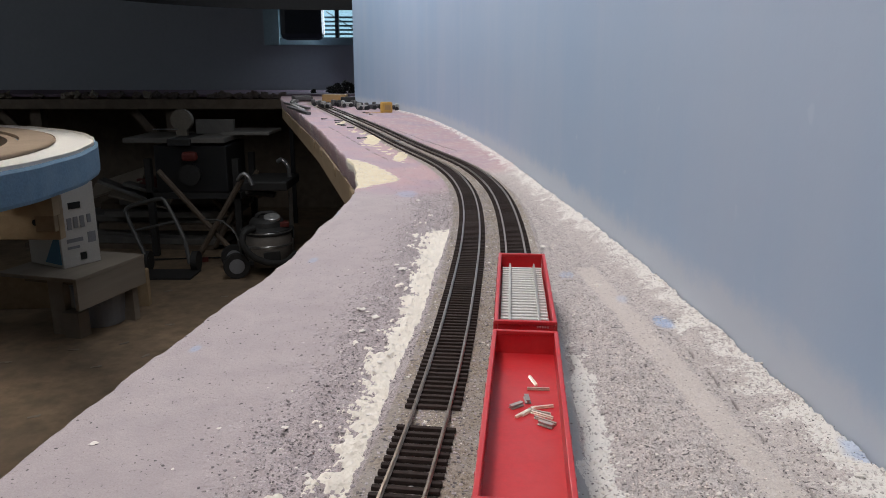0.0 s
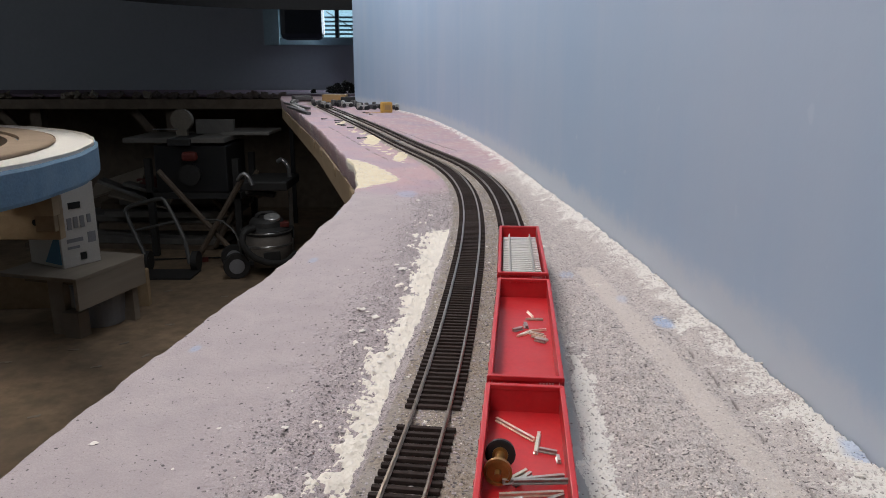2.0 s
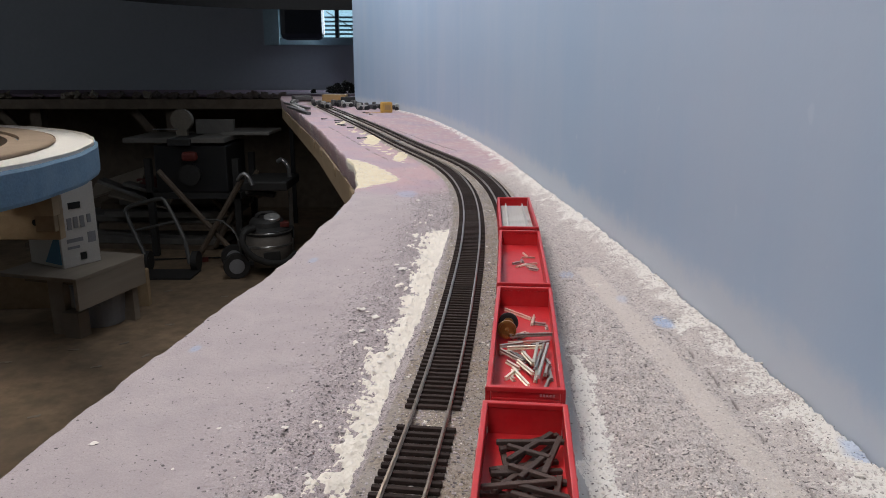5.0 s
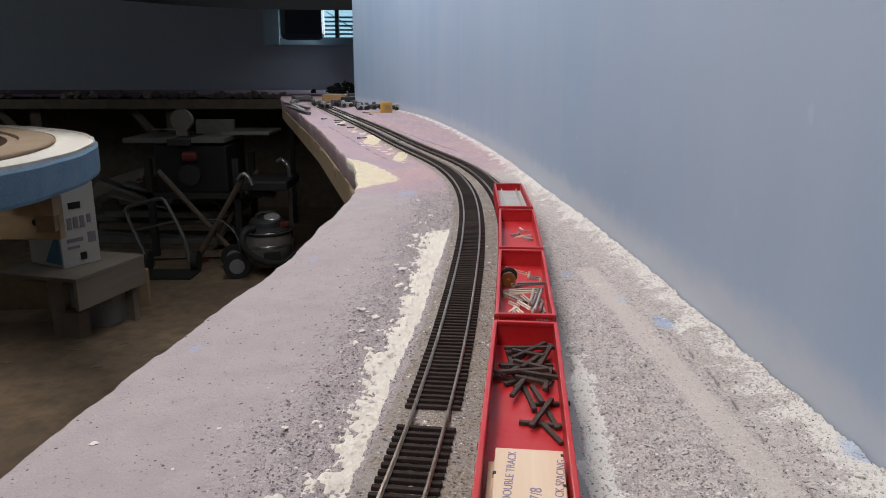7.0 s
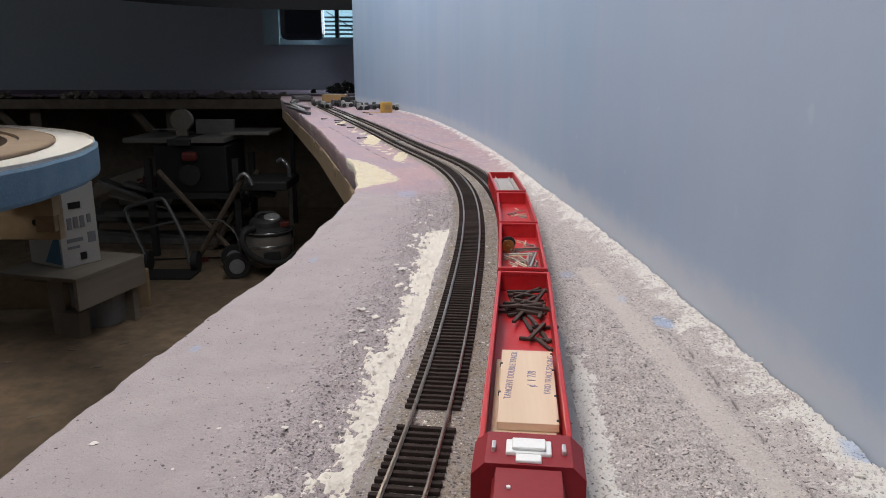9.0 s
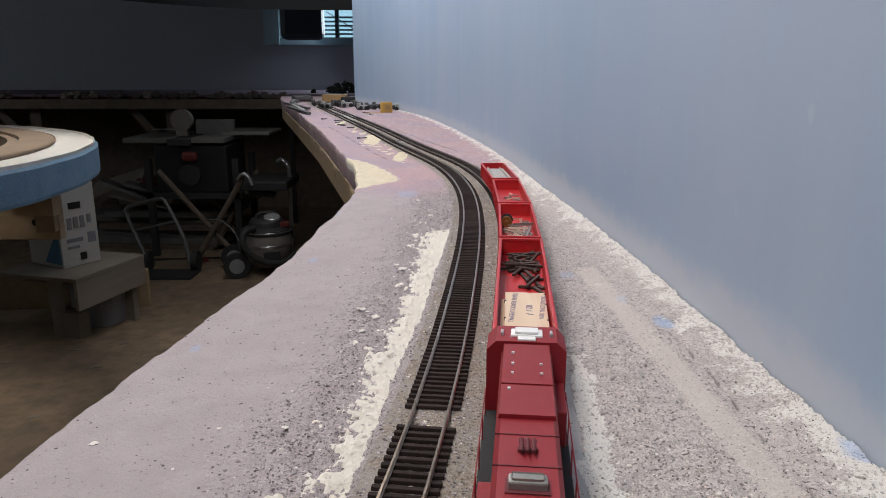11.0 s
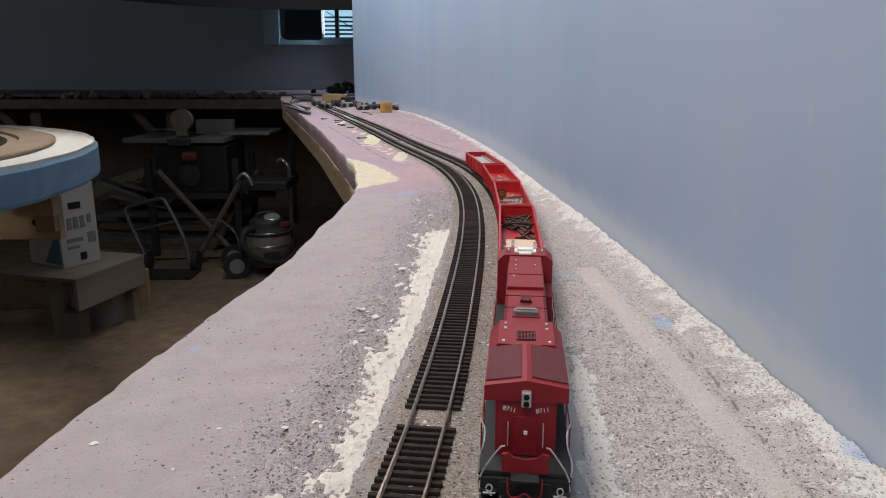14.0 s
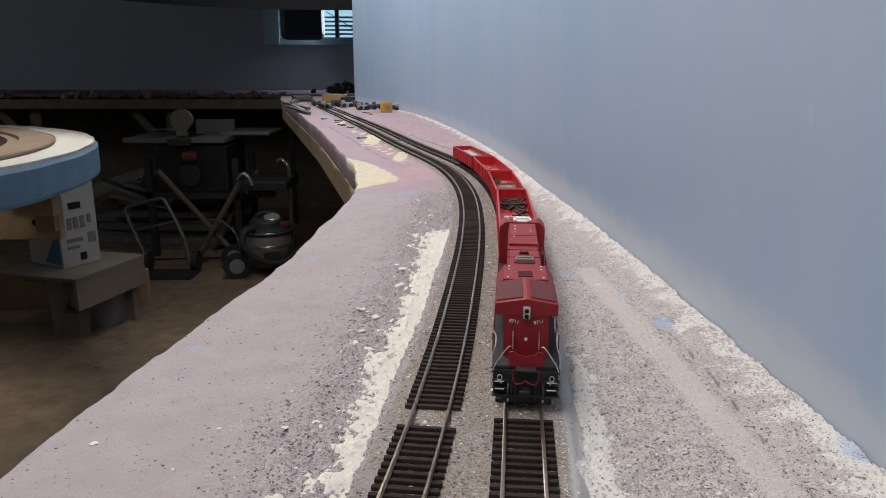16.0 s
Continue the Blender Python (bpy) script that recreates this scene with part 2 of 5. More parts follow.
M_BALLAST = worn("tan_fine_ballast", (0.27, 0.215, 0.16), 0.9, grain=500, blotch=200, spread=0.5, relief=0, island=0.6, dirt=(0.13, 0.11, 0.09))
M_SANDSTONE = worn("sandy_chippings", (0.60, 0.54, 0.50), 0.9, grain=500, blotch=160, spread=0.4, relief=0, island=0.45, dirt=(0.34, 0.30, 0.28))
M_GRIT = worn("dark_grit", (0.13, 0.115, 0.115), 0.9, grain=500, blotch=160, spread=0.4, relief=0)
M_CHIP = worn("white_plaster_crumbs", (0.74, 0.70, 0.64), 0.9, grain=500, blotch=100, spread=0.1, relief=0.0003)
M_BLUEFOAM = worn("blue_foam_board", (0.16, 0.26, 0.36), 0.85, grain=120, blotch=10, spread=0.16, relief=0.001, dirt=(0.22, 0.31, 0.39))
M_FLOOR = worn("dusty_concrete_floor", (0.225, 0.158, 0.098), 0.7, grain=13, blotch=2.4, spread=0.32, relief=0.0008, dirt=(0.115, 0.085, 0.06))
M_ROOMWALL = worn("grey_room_wall", (0.36, 0.39, 0.43), 0.8, grain=30, blotch=1.0, spread=0.06, relief=0.0005)
M_CEIL = worn("dark_ceiling", (0.05, 0.05, 0.05), 0.9, grain=20, blotch=2, spread=0.2)
M_VALANCE = worn("matt_black_sheet", (0.006, 0.006, 0.007), 0.8, grain=60, blotch=4, spread=0.3)
M_CARD = worn("white_cardboard", (0.50, 0.48, 0.44), 0.8, grain=120, blotch=8, spread=0.08)
M_CARDBLUE = worn("blue_print", (0.07, 0.20, 0.32), 0.7, grain=120, blotch=8, spread=0.1, relief=0)
M_TOOL = worn("dark_tool_plastic", (0.024, 0.023, 0.022), 0.65, grain=90, blotch=8, spread=0.3)
M_ALU = worn("aluminium_tube", (0.5, 0.5, 0.5), 0.32, 0.9, grain=80, blotch=6, spread=0.15, relief=0)
M_YELLOW = worn("yellow_paint", (0.50, 0.29, 0.06), 0.5, grain=200, blotch=30, spread=0.12, relief=0)
M_OCHRE = worn("ochre_paint", (0.36, 0.22, 0.09), 0.6, grain=200, blotch=30, spread=0.12, relief=0)
M_DARKRED = worn("dull_red_plastic", (0.13, 0.02, 0.015), 0.6, grain=90, blotch=9, spread=0.2)
M_OUTSIDE = glow("bright_daylight_outside", (0.50, 0.84, 1.0), 0.85)
M_SLAT = worn("weathered_grey_slat", (0.20, 0.26, 0.28), 0.8, grain=60, blotch=8, spread=0.2)
M_GREYPLY = wood_material("dusty_grey_plywood", (0.21, 0.175, 0.138), (0.29, 0.245, 0.195), 0.15)
M_GREYBOARD = wood_material("weathered_grey_board", (0.11, 0.103, 0.095), (0.17, 0.16, 0.145), 0.12)
M_PRINT = worn("grey_print", (0.22, 0.22, 0.23), 0.7, grain=120, blotch=8, spread=0.1, relief=0)
M_VACGREY = worn("grey_vacuum_plastic", (0.17, 0.15, 0.13), 0.6, grain=90, blotch=6, spread=0.15, relief=0)
M_SAWTOP = worn("dusty_cast_metal", (0.17, 0.16, 0.145), 0.5, 0.2, grain=90, blotch=8, spread=0.15)
M_GUARD = worn("dusty_beige_guard", (0.19, 0.165, 0.13), 0.6, grain=90, blotch=12, spread=0.2)
M_DULLALU = worn("dull_grey_tube", (0.12, 0.118, 0.112), 0.45, 0.5, grain=80, blotch=6, spread=0.15, relief=0)
M_PINKDIM = worn("dusty_violet_foam", (0.20, 0.14, 0.19), 0.9, grain=60, blotch=4, spread=0.2)
M_SCRAP = worn("grey_brown_scrap", (0.15, 0.12, 0.11), 0.9, grain=60, blotch=14, spread=0.4)
M_DARKBLUE = worn("near_black_plastic", (0.028, 0.038, 0.052), 0.5, grain=60, blotch=4, spread=0.2, relief=0)
M_CLAMP = worn("dark_grey_metal", (0.10, 0.095, 0.095), 0.5, 0.3, grain=200, blotch=40, spread=0.3, relief=0)
M_REVEAL = worn("pale_blue_grey_reveal", (0.26, 0.36, 0.40), 0.7, grain=60, blotch=4, spread=0.1)
M_ROADBED = worn("tan_wooden_roadbed", (0.30, 0.22, 0.155), 0.8, grain=160, blotch=9, spread=0.2, dirt=(0.20, 0.145, 0.10))
M_GLASS = glass("window_glass")


# ---------------------------------------------------------------- mesh helpers
def finish(name, bm, mat, smooth_it=False):
    me = bpy.data.meshes.new(name)
    bmesh.ops.recalc_face_normals(bm, faces=bm.faces[:])
    if smooth_it:
        for f in bm.faces:
            f.smooth = True
    bm.to_mesh(me)
    bm.free()
    me.materials.append(mat)
    return me


def part(name, bm, material, parent, label="", m=None, smooth_it=False):
    me = bm if isinstance(bm, bpy.types.Mesh) else finish(name, bm, material, smooth_it)
    ob = new(name, me)
    ob.parent = parent
    if m is not None:
        ob.matrix_basis = m
    return tagged(ob, label)


def thing(name, label, category, m=None, group="", kind="", bm=None, material=None, smooth_it=False):
    ob = new(name, finish(name, bm, material, smooth_it) if bm else None)
    if m is not None:
        ob.matrix_basis = m
    return tagged(ob, label, category, group, kind)


def box(bm, x0, x1, y0, y1, z0, z1, bevel=0.0, m=None):
    r = bmesh.ops.create_cube(bm, size=1.0)
    vs = r["verts"]
    for v in vs:
        v.co = Vector((x0 + (v.co.x + 0.5) * (x1 - x0), y0 + (v.co.y + 0.5) * (y1 - y0), z0 + (v.co.z + 0.5) * (z1 - z0)))
    if bevel:
        es = list({e for v in vs for e in v.link_edges})
        out = bmesh.ops.bevel(bm, geom=es, offset=bevel, segments=2, affect="EDGES", profile=0.5)
        vs = list({v for v in out["verts"]} | {v for v in vs if v.is_valid})
    if m is not None:
        bmesh.ops.transform(bm, matrix=m, verts=vs)
    return vs


def boxes(*rows, bevel=0.0):
    bm = bmesh.new()
    for r in rows:
        box(bm, *r, bevel=bevel)
    return bm


def cyl(bm, a, b, r, seg=12, r2=None):
    a, b = Vector(a), Vector(b)
    d = b - a
    m = Matrix.Translation((a + b) / 2) @ d.to_track_quat("Z", "Y").to_matrix().to_4x4()
    bmesh.ops.create_cone(bm, cap_ends=True, segments=seg, radius1=r, radius2=r if r2 is None else r2, depth=d.length, matrix=m)


def rods(points, r, seg=8, rounds=1):
    """One bent round bar through the points, its bends rounded off."""
    pts = [Vector(q) for q in points]
    for _ in range(rounds if len(pts) > 2 else 0):
        cut = [pts[0]]
        for a, b in zip(pts[:-1], pts[1:]):
            cut += [a.lerp(b, 0.2), a.lerp(b, 0.8)]
        pts = cut + [pts[-1]]
    bm = bmesh.new()
    rings = []
    for k, q in enumerate(pts):
        d = (pts[min(k + 1, len(pts) - 1)] - pts[max(k - 1, 0)]).normalized()
        m = Matrix.Translation(q) @ d.to_track_quat("Z", "Y").to_matrix().to_4x4()
        rings.append([bm.verts.new(m @ Vector((r * math.cos(6.28319 * i / seg), r * math.sin(6.28319 * i / seg), 0))) for i in range(seg)])
    for p, q in zip(rings[:-1], rings[1:]):
        shift = min(range(seg), key=lambda i: (p[0].co - q[i].co).length)
        for i in range(seg):
            bm.faces.new((p[i], p[(i + 1) % seg], q[(i + 1 + shift) % seg], q[(i + shift) % seg]))
    bm.faces.new(rings[0][::-1]), bm.faces.new(rings[-1])
    return bm


def prism(outline, y0, y1):
    """An outline of (x, z) pairs carried from y0 to y1."""
    bm = bmesh.new()
    a = [bm.verts.new((x, y0, z)) for x, z in outline]
    b = [bm.verts.new((x, y1, z)) for x, z in outline]
    n = len(outline)
    bm.faces.new(a), bm.faces.new(b[::-1])
    for i in range(n):
        bm.faces.new((a[i], b[i], b[(i + 1) % n], a[(i + 1) % n]))
    return bm


def lathe(profile, seg=20):
    """A profile of (radius, z) pairs turned round z."""
    bm = bmesh.new()
    rings = [[bm.verts.new((r * math.cos(2 * math.pi * k / seg), r * math.sin(2 * math.pi * k / seg), z)) for k in range(seg)] for r, z in profile]
    for p, q in zip(rings[:-1], rings[1:]):
        for k in range(seg):
            bm.faces.new((p[k], p[(k + 1) % seg], q[(k + 1) % seg], q[k]))
    bm.faces.new(rings[0][::-1]), bm.faces.new(rings[-1])
    return bm


def sweep(stations, outline):
    """An outline of (across, up) pairs carried along stations of (x, y, heading, z)."""
    bm = bmesh.new()
    rings = []
    for x, y, h, z in stations:
        rings.append([bm.verts.new((x + u * math.cos(h), y - u * math.sin(h), z + w)) for u, w in outline])
    n = len(outline)
    for p, q in zip(rings[:-1], rings[1:]):
        for i in range(n):
            bm.faces.new((p[i], p[(i + 1) % n], q[(i + 1) % n], q[i]))
    bm.faces.new(rings[0][::-1]), bm.faces.new(rings[-1])
    return bm


def lettering(name, text, size, m, parent, material):
    cu = bpy.data.curves.new(name, "FONT")
    cu.body, cu.size, cu.extrude, cu.align_x, cu.align_y = text, size, 0.00005, "CENTER", "CENTER"
    tmp = bpy.data.objects.new(name, cu)
    scene.collection.objects.link(tmp)
    bpy.context.view_layer.update()
    me = bpy.data.meshes.new_from_object(tmp.evaluated_get(bpy.context.evaluated_depsgraph_get()))
    bpy.data.objects.remove(tmp)
    me.materials.clear()
    me.materials.append(material)
    return part(name, me, material, parent, m=m)


# ---------------------------------------------------------------- ground of the layout
def fbm(x, y, scale, octaves=3):
    out = np.zeros(x.shape)
    for i in range(octaves):
        f = scale * 2 ** i
        out += np.array([noise.noise((a * f, b * f, 3.7 * i)) for a, b in zip(x.ravel(), y.ravel())]).reshape(x.shape) / 2 ** i
    return out


def step(a, b, v):
    t = np.clip((v - a) / (b - a), 0, 1)
    return t * t * (3 - 2 * t)


def hump(v, mid, half, soft):
    return step(mid - half - soft, mid - half + soft, v) * (1 - step(mid + half - soft, mid + half + soft, v))


def build_ground():
    ys = [-0.95]
    while ys[-1] < 4.65:
        y = ys[-1]
        ys.append(y + (0.04 if y < 0.16 else max(0.0014, 0.0030 * (y / 0.5) ** 1.35)))
    ys = np.array(ys)
    cols = 280
    u = np.linspace(0, 1, cols)
    jag = np.array([noise.noise((y * 20, 0.3, 0)) * 0.003 + noise.noise((y * 90, 4.3, 0)) * 0.0016 for y in ys])
    jag = jag * (1 + 1.3 * step(1.15, 1.5, ys))
    x0, x1 = edge_x(ys) + jag, wall_x(ys) - 0.001
    X = x0[:, None] + (x1 - x0)[:, None] * u[None, :]
    Y = np.repeat(ys[:, None], cols, 1)
    d = across(X, Y)                       # from the right-hand track
    e = -spacing(Y) - d                    # leftwards from the left-hand track
    g = x1[:, None] - X                    # from the wall
    n1, n2, n3 = fbm(X, Y, 9, 2), fbm(X, Y, 60, 3), fbm(X, Y, 320, 2)
    nb = fbm(X + 7.3, Y, 30, 2)
    out = np.maximum(d, e)                 # outwards from the tracks
    bed = 1 - step(0.0205, 0.0235, out + 0.001 * n2)
    off = 1 - bed
    far = np.where(d > 0, step(1.18, 1.30, Y + 0.05 * n2), step(0.98, 1.10, Y + 0.05 * n2 + 1.2 * np.clip(e - 0.03, 0, 0.04) - 0.5 * np.clip(e - 0.09, 0, 0.2)))
    gl = (1 - step(0.040, 0.108, e + 0.014 * n1 + 0.016 * n2)) * (d < 0)
    gr = (d > 0) * (1 - 0.75 * hump(g, 0.047, 0.009, 0.004) * (Y < 0.62)) * (1 - 0.45 * step(0.045, 0.03, g))
    gravel = np.clip(gl + gr, 0, 1) * (1 - 0.9 * far)
    # plaster along both ditches, at the foot of the wall and in crumbs
    rag = 0.0045 * n3 + 0.004 * n2
    lo = np.interp(Y, (0.27, 0.33, 0.40, 0.50, 0.58, 0.76), (0.0250, 0.0268, 0.0292, 0.0265, 0.0275, 0.0238))
    hi = np.interp(Y, (0.27, 0.33, 0.40, 0.50, 0.58, 0.70, 0.77), (0.0350, 0.0395, 0.0425, 0.0415, 0.0440, 0.0500, 0.0470))
    w1 = step(-0.0006, 0.0006, e - lo - 0.001 * nb) * step(-0.0006, 0.0006, hi - e + 2.2 * rag + 0.003 * nb) * (1 - step(0.755, 0.785, Y + 0.02 * n2))
    w2 = hump(d + 1.4 * rag * (d > 0.034) + 0.002 * nb, 0.0345, 0.0058 + 0.005 * nb, 0.0006) * (1 - step(0.40, 0.47, Y + 0.05 * nb))
    w3 = (1 - step(0.008, 0.030, g + 0.016 * n2 + 0.010 * n3)) * np.clip(0.64 + 0.20 * nb + 0.35 * n3, 0, 1)
    w4 = step(0.46, 0.58, n2 + 0.45 * n3) * hump(e, 0.052, 0.012, 0.004) * (Y < 0.85)
    reach = np.clip((X - x0[:, None]) / np.maximum(0.02, -0.065 - x0[:, None]), 0, 1)
    tan = step(1.03, 1.05, Y - 0.09 * reach + 0.015 * n2) * (1 - step(1.40, 1.43, Y + 0.30 * reach + 0.03 * n2)) * (reach < 0.98)
    w5 = step(0.30, 0.36, nb + 0.35 * n2) * hump(e, 0.036, 0.016, 0.006) * step(1.25, 1.35, Y) * (1 - step(2.1, 2.3, Y))
    for a, b, ra, rb in ((-0.172, 1.79, 0.024, 0.13), (-0.086, 1.44, 0.013, 0.07), (-0.33, 2.35, 0.016, 0.10)):
        w5 = np.maximum(w5, 1 - step(0.8, 1.0, np.hypot((X - a) / ra, (Y - b) / rb) + 0.45 * n2 + 0.3 * nb))
    w6 = (0.30 + 0.45 * step(-0.15, 0.25, nb)) * hump(g + 0.006 * nb, 0.008, 0.007, 0.004) * step(1.3, 1.5, Y)
    white = np.maximum.reduce([w1, w2, w3, w4, tan, w5, w6]) * off
    smooth_strip = hump(d, 0.0235, 0.0035, 0.001) * (Y < 0.45)
    gravel *= 1 - 0.8 * smooth_strip
    pink = far * off * (1 - 0.35 * step(0.1, 0.5, n2))
    blue = np.clip(sum(w * (1 - step(0.6 * r, 1.15 * r, np.hypot((X - a), (Y - b) * 0.5) + 0.35 * r * n2)) for a, b, r, w in (
        (0.149, 0.466, 0.0065, 0.8), (0.1815, 0.287, 0.006, 0.7), (0.107, 0.60, 0.006, 0.5), (-0.155, 0.423, 0.003, 0.5), (-0.118, 0.64, 0.005, 0.4),
        (-0.050, 1.00, 0.016, 0.4), (0.165, 0.80, 0.006, 0.5), (-0.134, 0.86, 0.008, 0.5), (0.135, 0.52, 0.005, 0.35))), 0, 1)
    # heights
    ditch_l = step(0.0200, 0.029, e) * (d < 0)
    ditch_r = step(0.0205, 0.029, d)
    Z = -0.0042 * ditch_l + 0.002 * step(0.03, 0.08, e) - 0.0055 * ditch_r + 0.0065 * step(0.032, 0.10, d) + 0.0035 * (1 - step(0.0, 0.03, g))
    Z -= 0.0008 * np.clip(1 - np.abs(d + spacing(Y) / 2) / 0.008, 0, 1)
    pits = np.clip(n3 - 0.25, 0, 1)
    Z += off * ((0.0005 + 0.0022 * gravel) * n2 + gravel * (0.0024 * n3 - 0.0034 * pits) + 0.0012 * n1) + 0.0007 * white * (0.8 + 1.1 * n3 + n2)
    Z += bed * 0.00025 * n3
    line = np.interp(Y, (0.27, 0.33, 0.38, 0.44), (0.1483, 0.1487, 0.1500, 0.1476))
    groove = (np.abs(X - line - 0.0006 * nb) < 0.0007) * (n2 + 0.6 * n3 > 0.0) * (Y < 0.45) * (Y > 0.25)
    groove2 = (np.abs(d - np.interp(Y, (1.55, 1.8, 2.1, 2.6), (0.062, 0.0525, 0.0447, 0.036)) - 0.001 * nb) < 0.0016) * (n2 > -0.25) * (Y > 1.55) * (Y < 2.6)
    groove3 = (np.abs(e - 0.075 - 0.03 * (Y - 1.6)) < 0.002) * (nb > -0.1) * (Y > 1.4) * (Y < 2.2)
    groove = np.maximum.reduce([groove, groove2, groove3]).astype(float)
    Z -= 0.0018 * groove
    verts = np.stack([X, Y, Z], -1).reshape(-1, 3)
    rows = len(ys)
    i = (np.arange(rows - 1)[:, None] * cols + np.arange(cols - 1)[None, :]).ravel()
    faces = np.stack([i, i + 1, i + cols + 1, i + cols], 1)
    # the foam's open side, down to its under side
    top = verts.reshape(rows, cols, 3)[:, 0]
    wob = np.array([noise.noise((y * 40, 9.1, 0)) for y in ys])
    low = []
    for f, inset in ((0.12, -0.0015), (0.5, 0.001), (1.0, 0.004)):
        v = top.copy()
        v[:, 2] = top[:, 2] * (1 - f) - 0.052 * f
        v[:, 0] += inset + 0.0015 * wob
        low.append(v)
    base = len(verts)
    j = np.arange(rows - 1)
    skirt = [np.stack([j * cols, (j + 1) * cols, base + j + 1, base + j], 1)]
    for k in (0, 1):
        skirt.append(np.stack([base + k * rows + j, base + k * rows + j + 1, base + (k + 1) * rows + j + 1, base + (k + 1) * rows + j], 1))
    me = bpy.data.meshes.new("ground")
    me.from_pydata(np.vstack([verts, *low]).tolist(), [], np.vstack([faces, *skirt]).tolist())
    coat = np.stack([white, gravel, pink, np.ones_like(white)], -1).reshape(-1, 4)
    side = np.zeros((3 * rows, 4))
    side[:, 3] = 1
    side[:, 2] = np.tile(step(1.05, 1.12, ys), 3)
    blot = np.array([noise.noise((y * 14, 2.2, 0)) for y in ys])
    for k in range(3):
        side[k * rows:(k + 1) * rows, 0] = np.clip(0.22 + (0.5 - 0.12 * k) * blot, 0, 1) * step(1.15, 1.3, ys)
    side[:rows, 0] += 0.8 * hump(ys, 1.24, 0.16, 0.02)
    a = me.color_attributes.new("coat", "FLOAT_COLOR", "POINT")
    a.data.foreach_set("color", np.vstack([coat, side]).ravel())
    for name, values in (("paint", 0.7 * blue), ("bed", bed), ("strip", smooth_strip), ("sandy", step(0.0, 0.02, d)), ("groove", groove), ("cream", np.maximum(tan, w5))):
        at = me.attributes.new(name, "FLOAT", "POINT")
        at.data.foreach_set("value", np.concatenate([values.ravel(), np.zeros(3 * rows)]))
    me.polygons.foreach_set("use_smooth", np.ones(len(me.polygons), bool))
    me.materials.append(M_TERRAIN)
    return tagged(new("ground", me), "grey plaster and gravel scenery over pink foam board, unfinished", "ground", kind="structure"), (X, Y, Z, gravel, white, e, d)


ground, FIELD = build_ground()


def scatter(name, label, mat, count, test, sizes, seed, sink=0.3):
    """Many small crumbs strewn over the scenery, as one joined mesh."""
    X, Y, Z, gravel, white, e, d = FIELD
    rng = np.random.default_rng(seed)
    weight = (test * (Y > 0.2) * (Y < 1.6) / np.maximum(0.25, Y) ** 0.2).ravel()
    weight *= np.repeat(np.gradient(Y[:, 0]), Y.shape[1])
    pick = rng.choice(weight.size, count, p=weight / weight.sum())
    bm = bmesh.new()
    bmesh.ops.create_icosphere(bm, subdivisions=1, radius=1.0)
    ball = np.array([v.co for v in bm.verts])
    tri = np.array([[v.index for v in f.verts] for f in bm.faces])
    bm.free()
    vs, fs = [], []
    for k, i in enumerate(pick):
        r = sizes[0] * (sizes[1] / sizes[0]) ** (rng.random() ** 2)
        shape = ball * (0.65 + 0.6 * rng.random((len(ball), 1))) * r * np.array([1 + 0.6 * rng.random(), 1 + 0.6 * rng.random(), 0.6])
        a = rng.random() * 6.28
        c, sn = math.cos(a), math.sin(a)
        rot = np.stack([shape[:, 0] * c - shape[:, 1] * sn, shape[:, 0] * sn + shape[:, 1] * c, shape[:, 2]], 1)
        vs.append(rot + [X.flat[i] + rng.normal() * 0.0006, Y.flat[i] + rng.normal() * 0.001, Z.flat[i] + r * 0.6 * (1 - 2 * sink)])
        fs.append(tri + k * len(ball))
    me = bpy.data.meshes.new(name)
    me.from_pydata(np.vstack(vs).tolist(), [], np.vstack(fs).tolist())
    me.materials.append(mat)
    return tagged(new(name, me), label, "gravel", kind="stuff")


def strew():
    X, Y, Z, gravel, white, e, d = FIELD
    scatter("gravel", "grey stone chippings strewn over the plaster", M_STONE, 19000, gravel * (white < 0.25) * (d < 0), (0.00025, 0.0009), 1)
    scatter("gravel", "sandy stone chippings strewn over the bank by the wall", M_SANDSTONE, 30000, gravel * (white < 0.25) * (d > 0), (0.0002, 0.0006), 4)
    scatter("grit", "dark grit among the grey chippings", M_GRIT, 3800, gravel * (white < 0.2) * (d < 0), (0.00025, 0.00075), 11, 0.42)
    scatter("grit", "dark grit on the sandy bank by the wall", M_GRIT, 4600, (gravel + 0.25 * white) * (d > 0.026), (0.00016, 0.0005), 12, 0.42)
    # pale chips imitate the reflections of shiny glue between the ties
    scatter("ballast", "pale chips standing in for glue glints between the ties", M_CHIP, 3200, (((np.abs(d) < 0.0125) | (np.abs(e) < 0.0125)) & (Y < 0.75)) * 1.0, (0.00018, 0.0004), 13, 0.2)
    scatter("dark_specks", "dark specks of grit on the smooth plaster", M_GRIT, 560, (e > 0.06) * (gravel < 0.5) * 1.0, (0.0003, 0.0007), 7, 0.45)
    scatter("plaster_crumbs", "small white plaster crumbs beside the track", M_CHIP, 3400, 0.05 * gravel + 0.35 * (white > 0.5) + 0.9 * (white > 0.1) * (white < 0.6) * (e > 0), (0.0003, 0.0012), 2)
    scatter("ballast", "fine tan ballast between the tracks", M_BALLAST, 9000, ((d < -0.0145) & (e < -0.0145)) * 1.0 + 0.25 * ((d > 0.0145) & (d < 0.02)), (0.00018, 0.00045), 3)


strew()


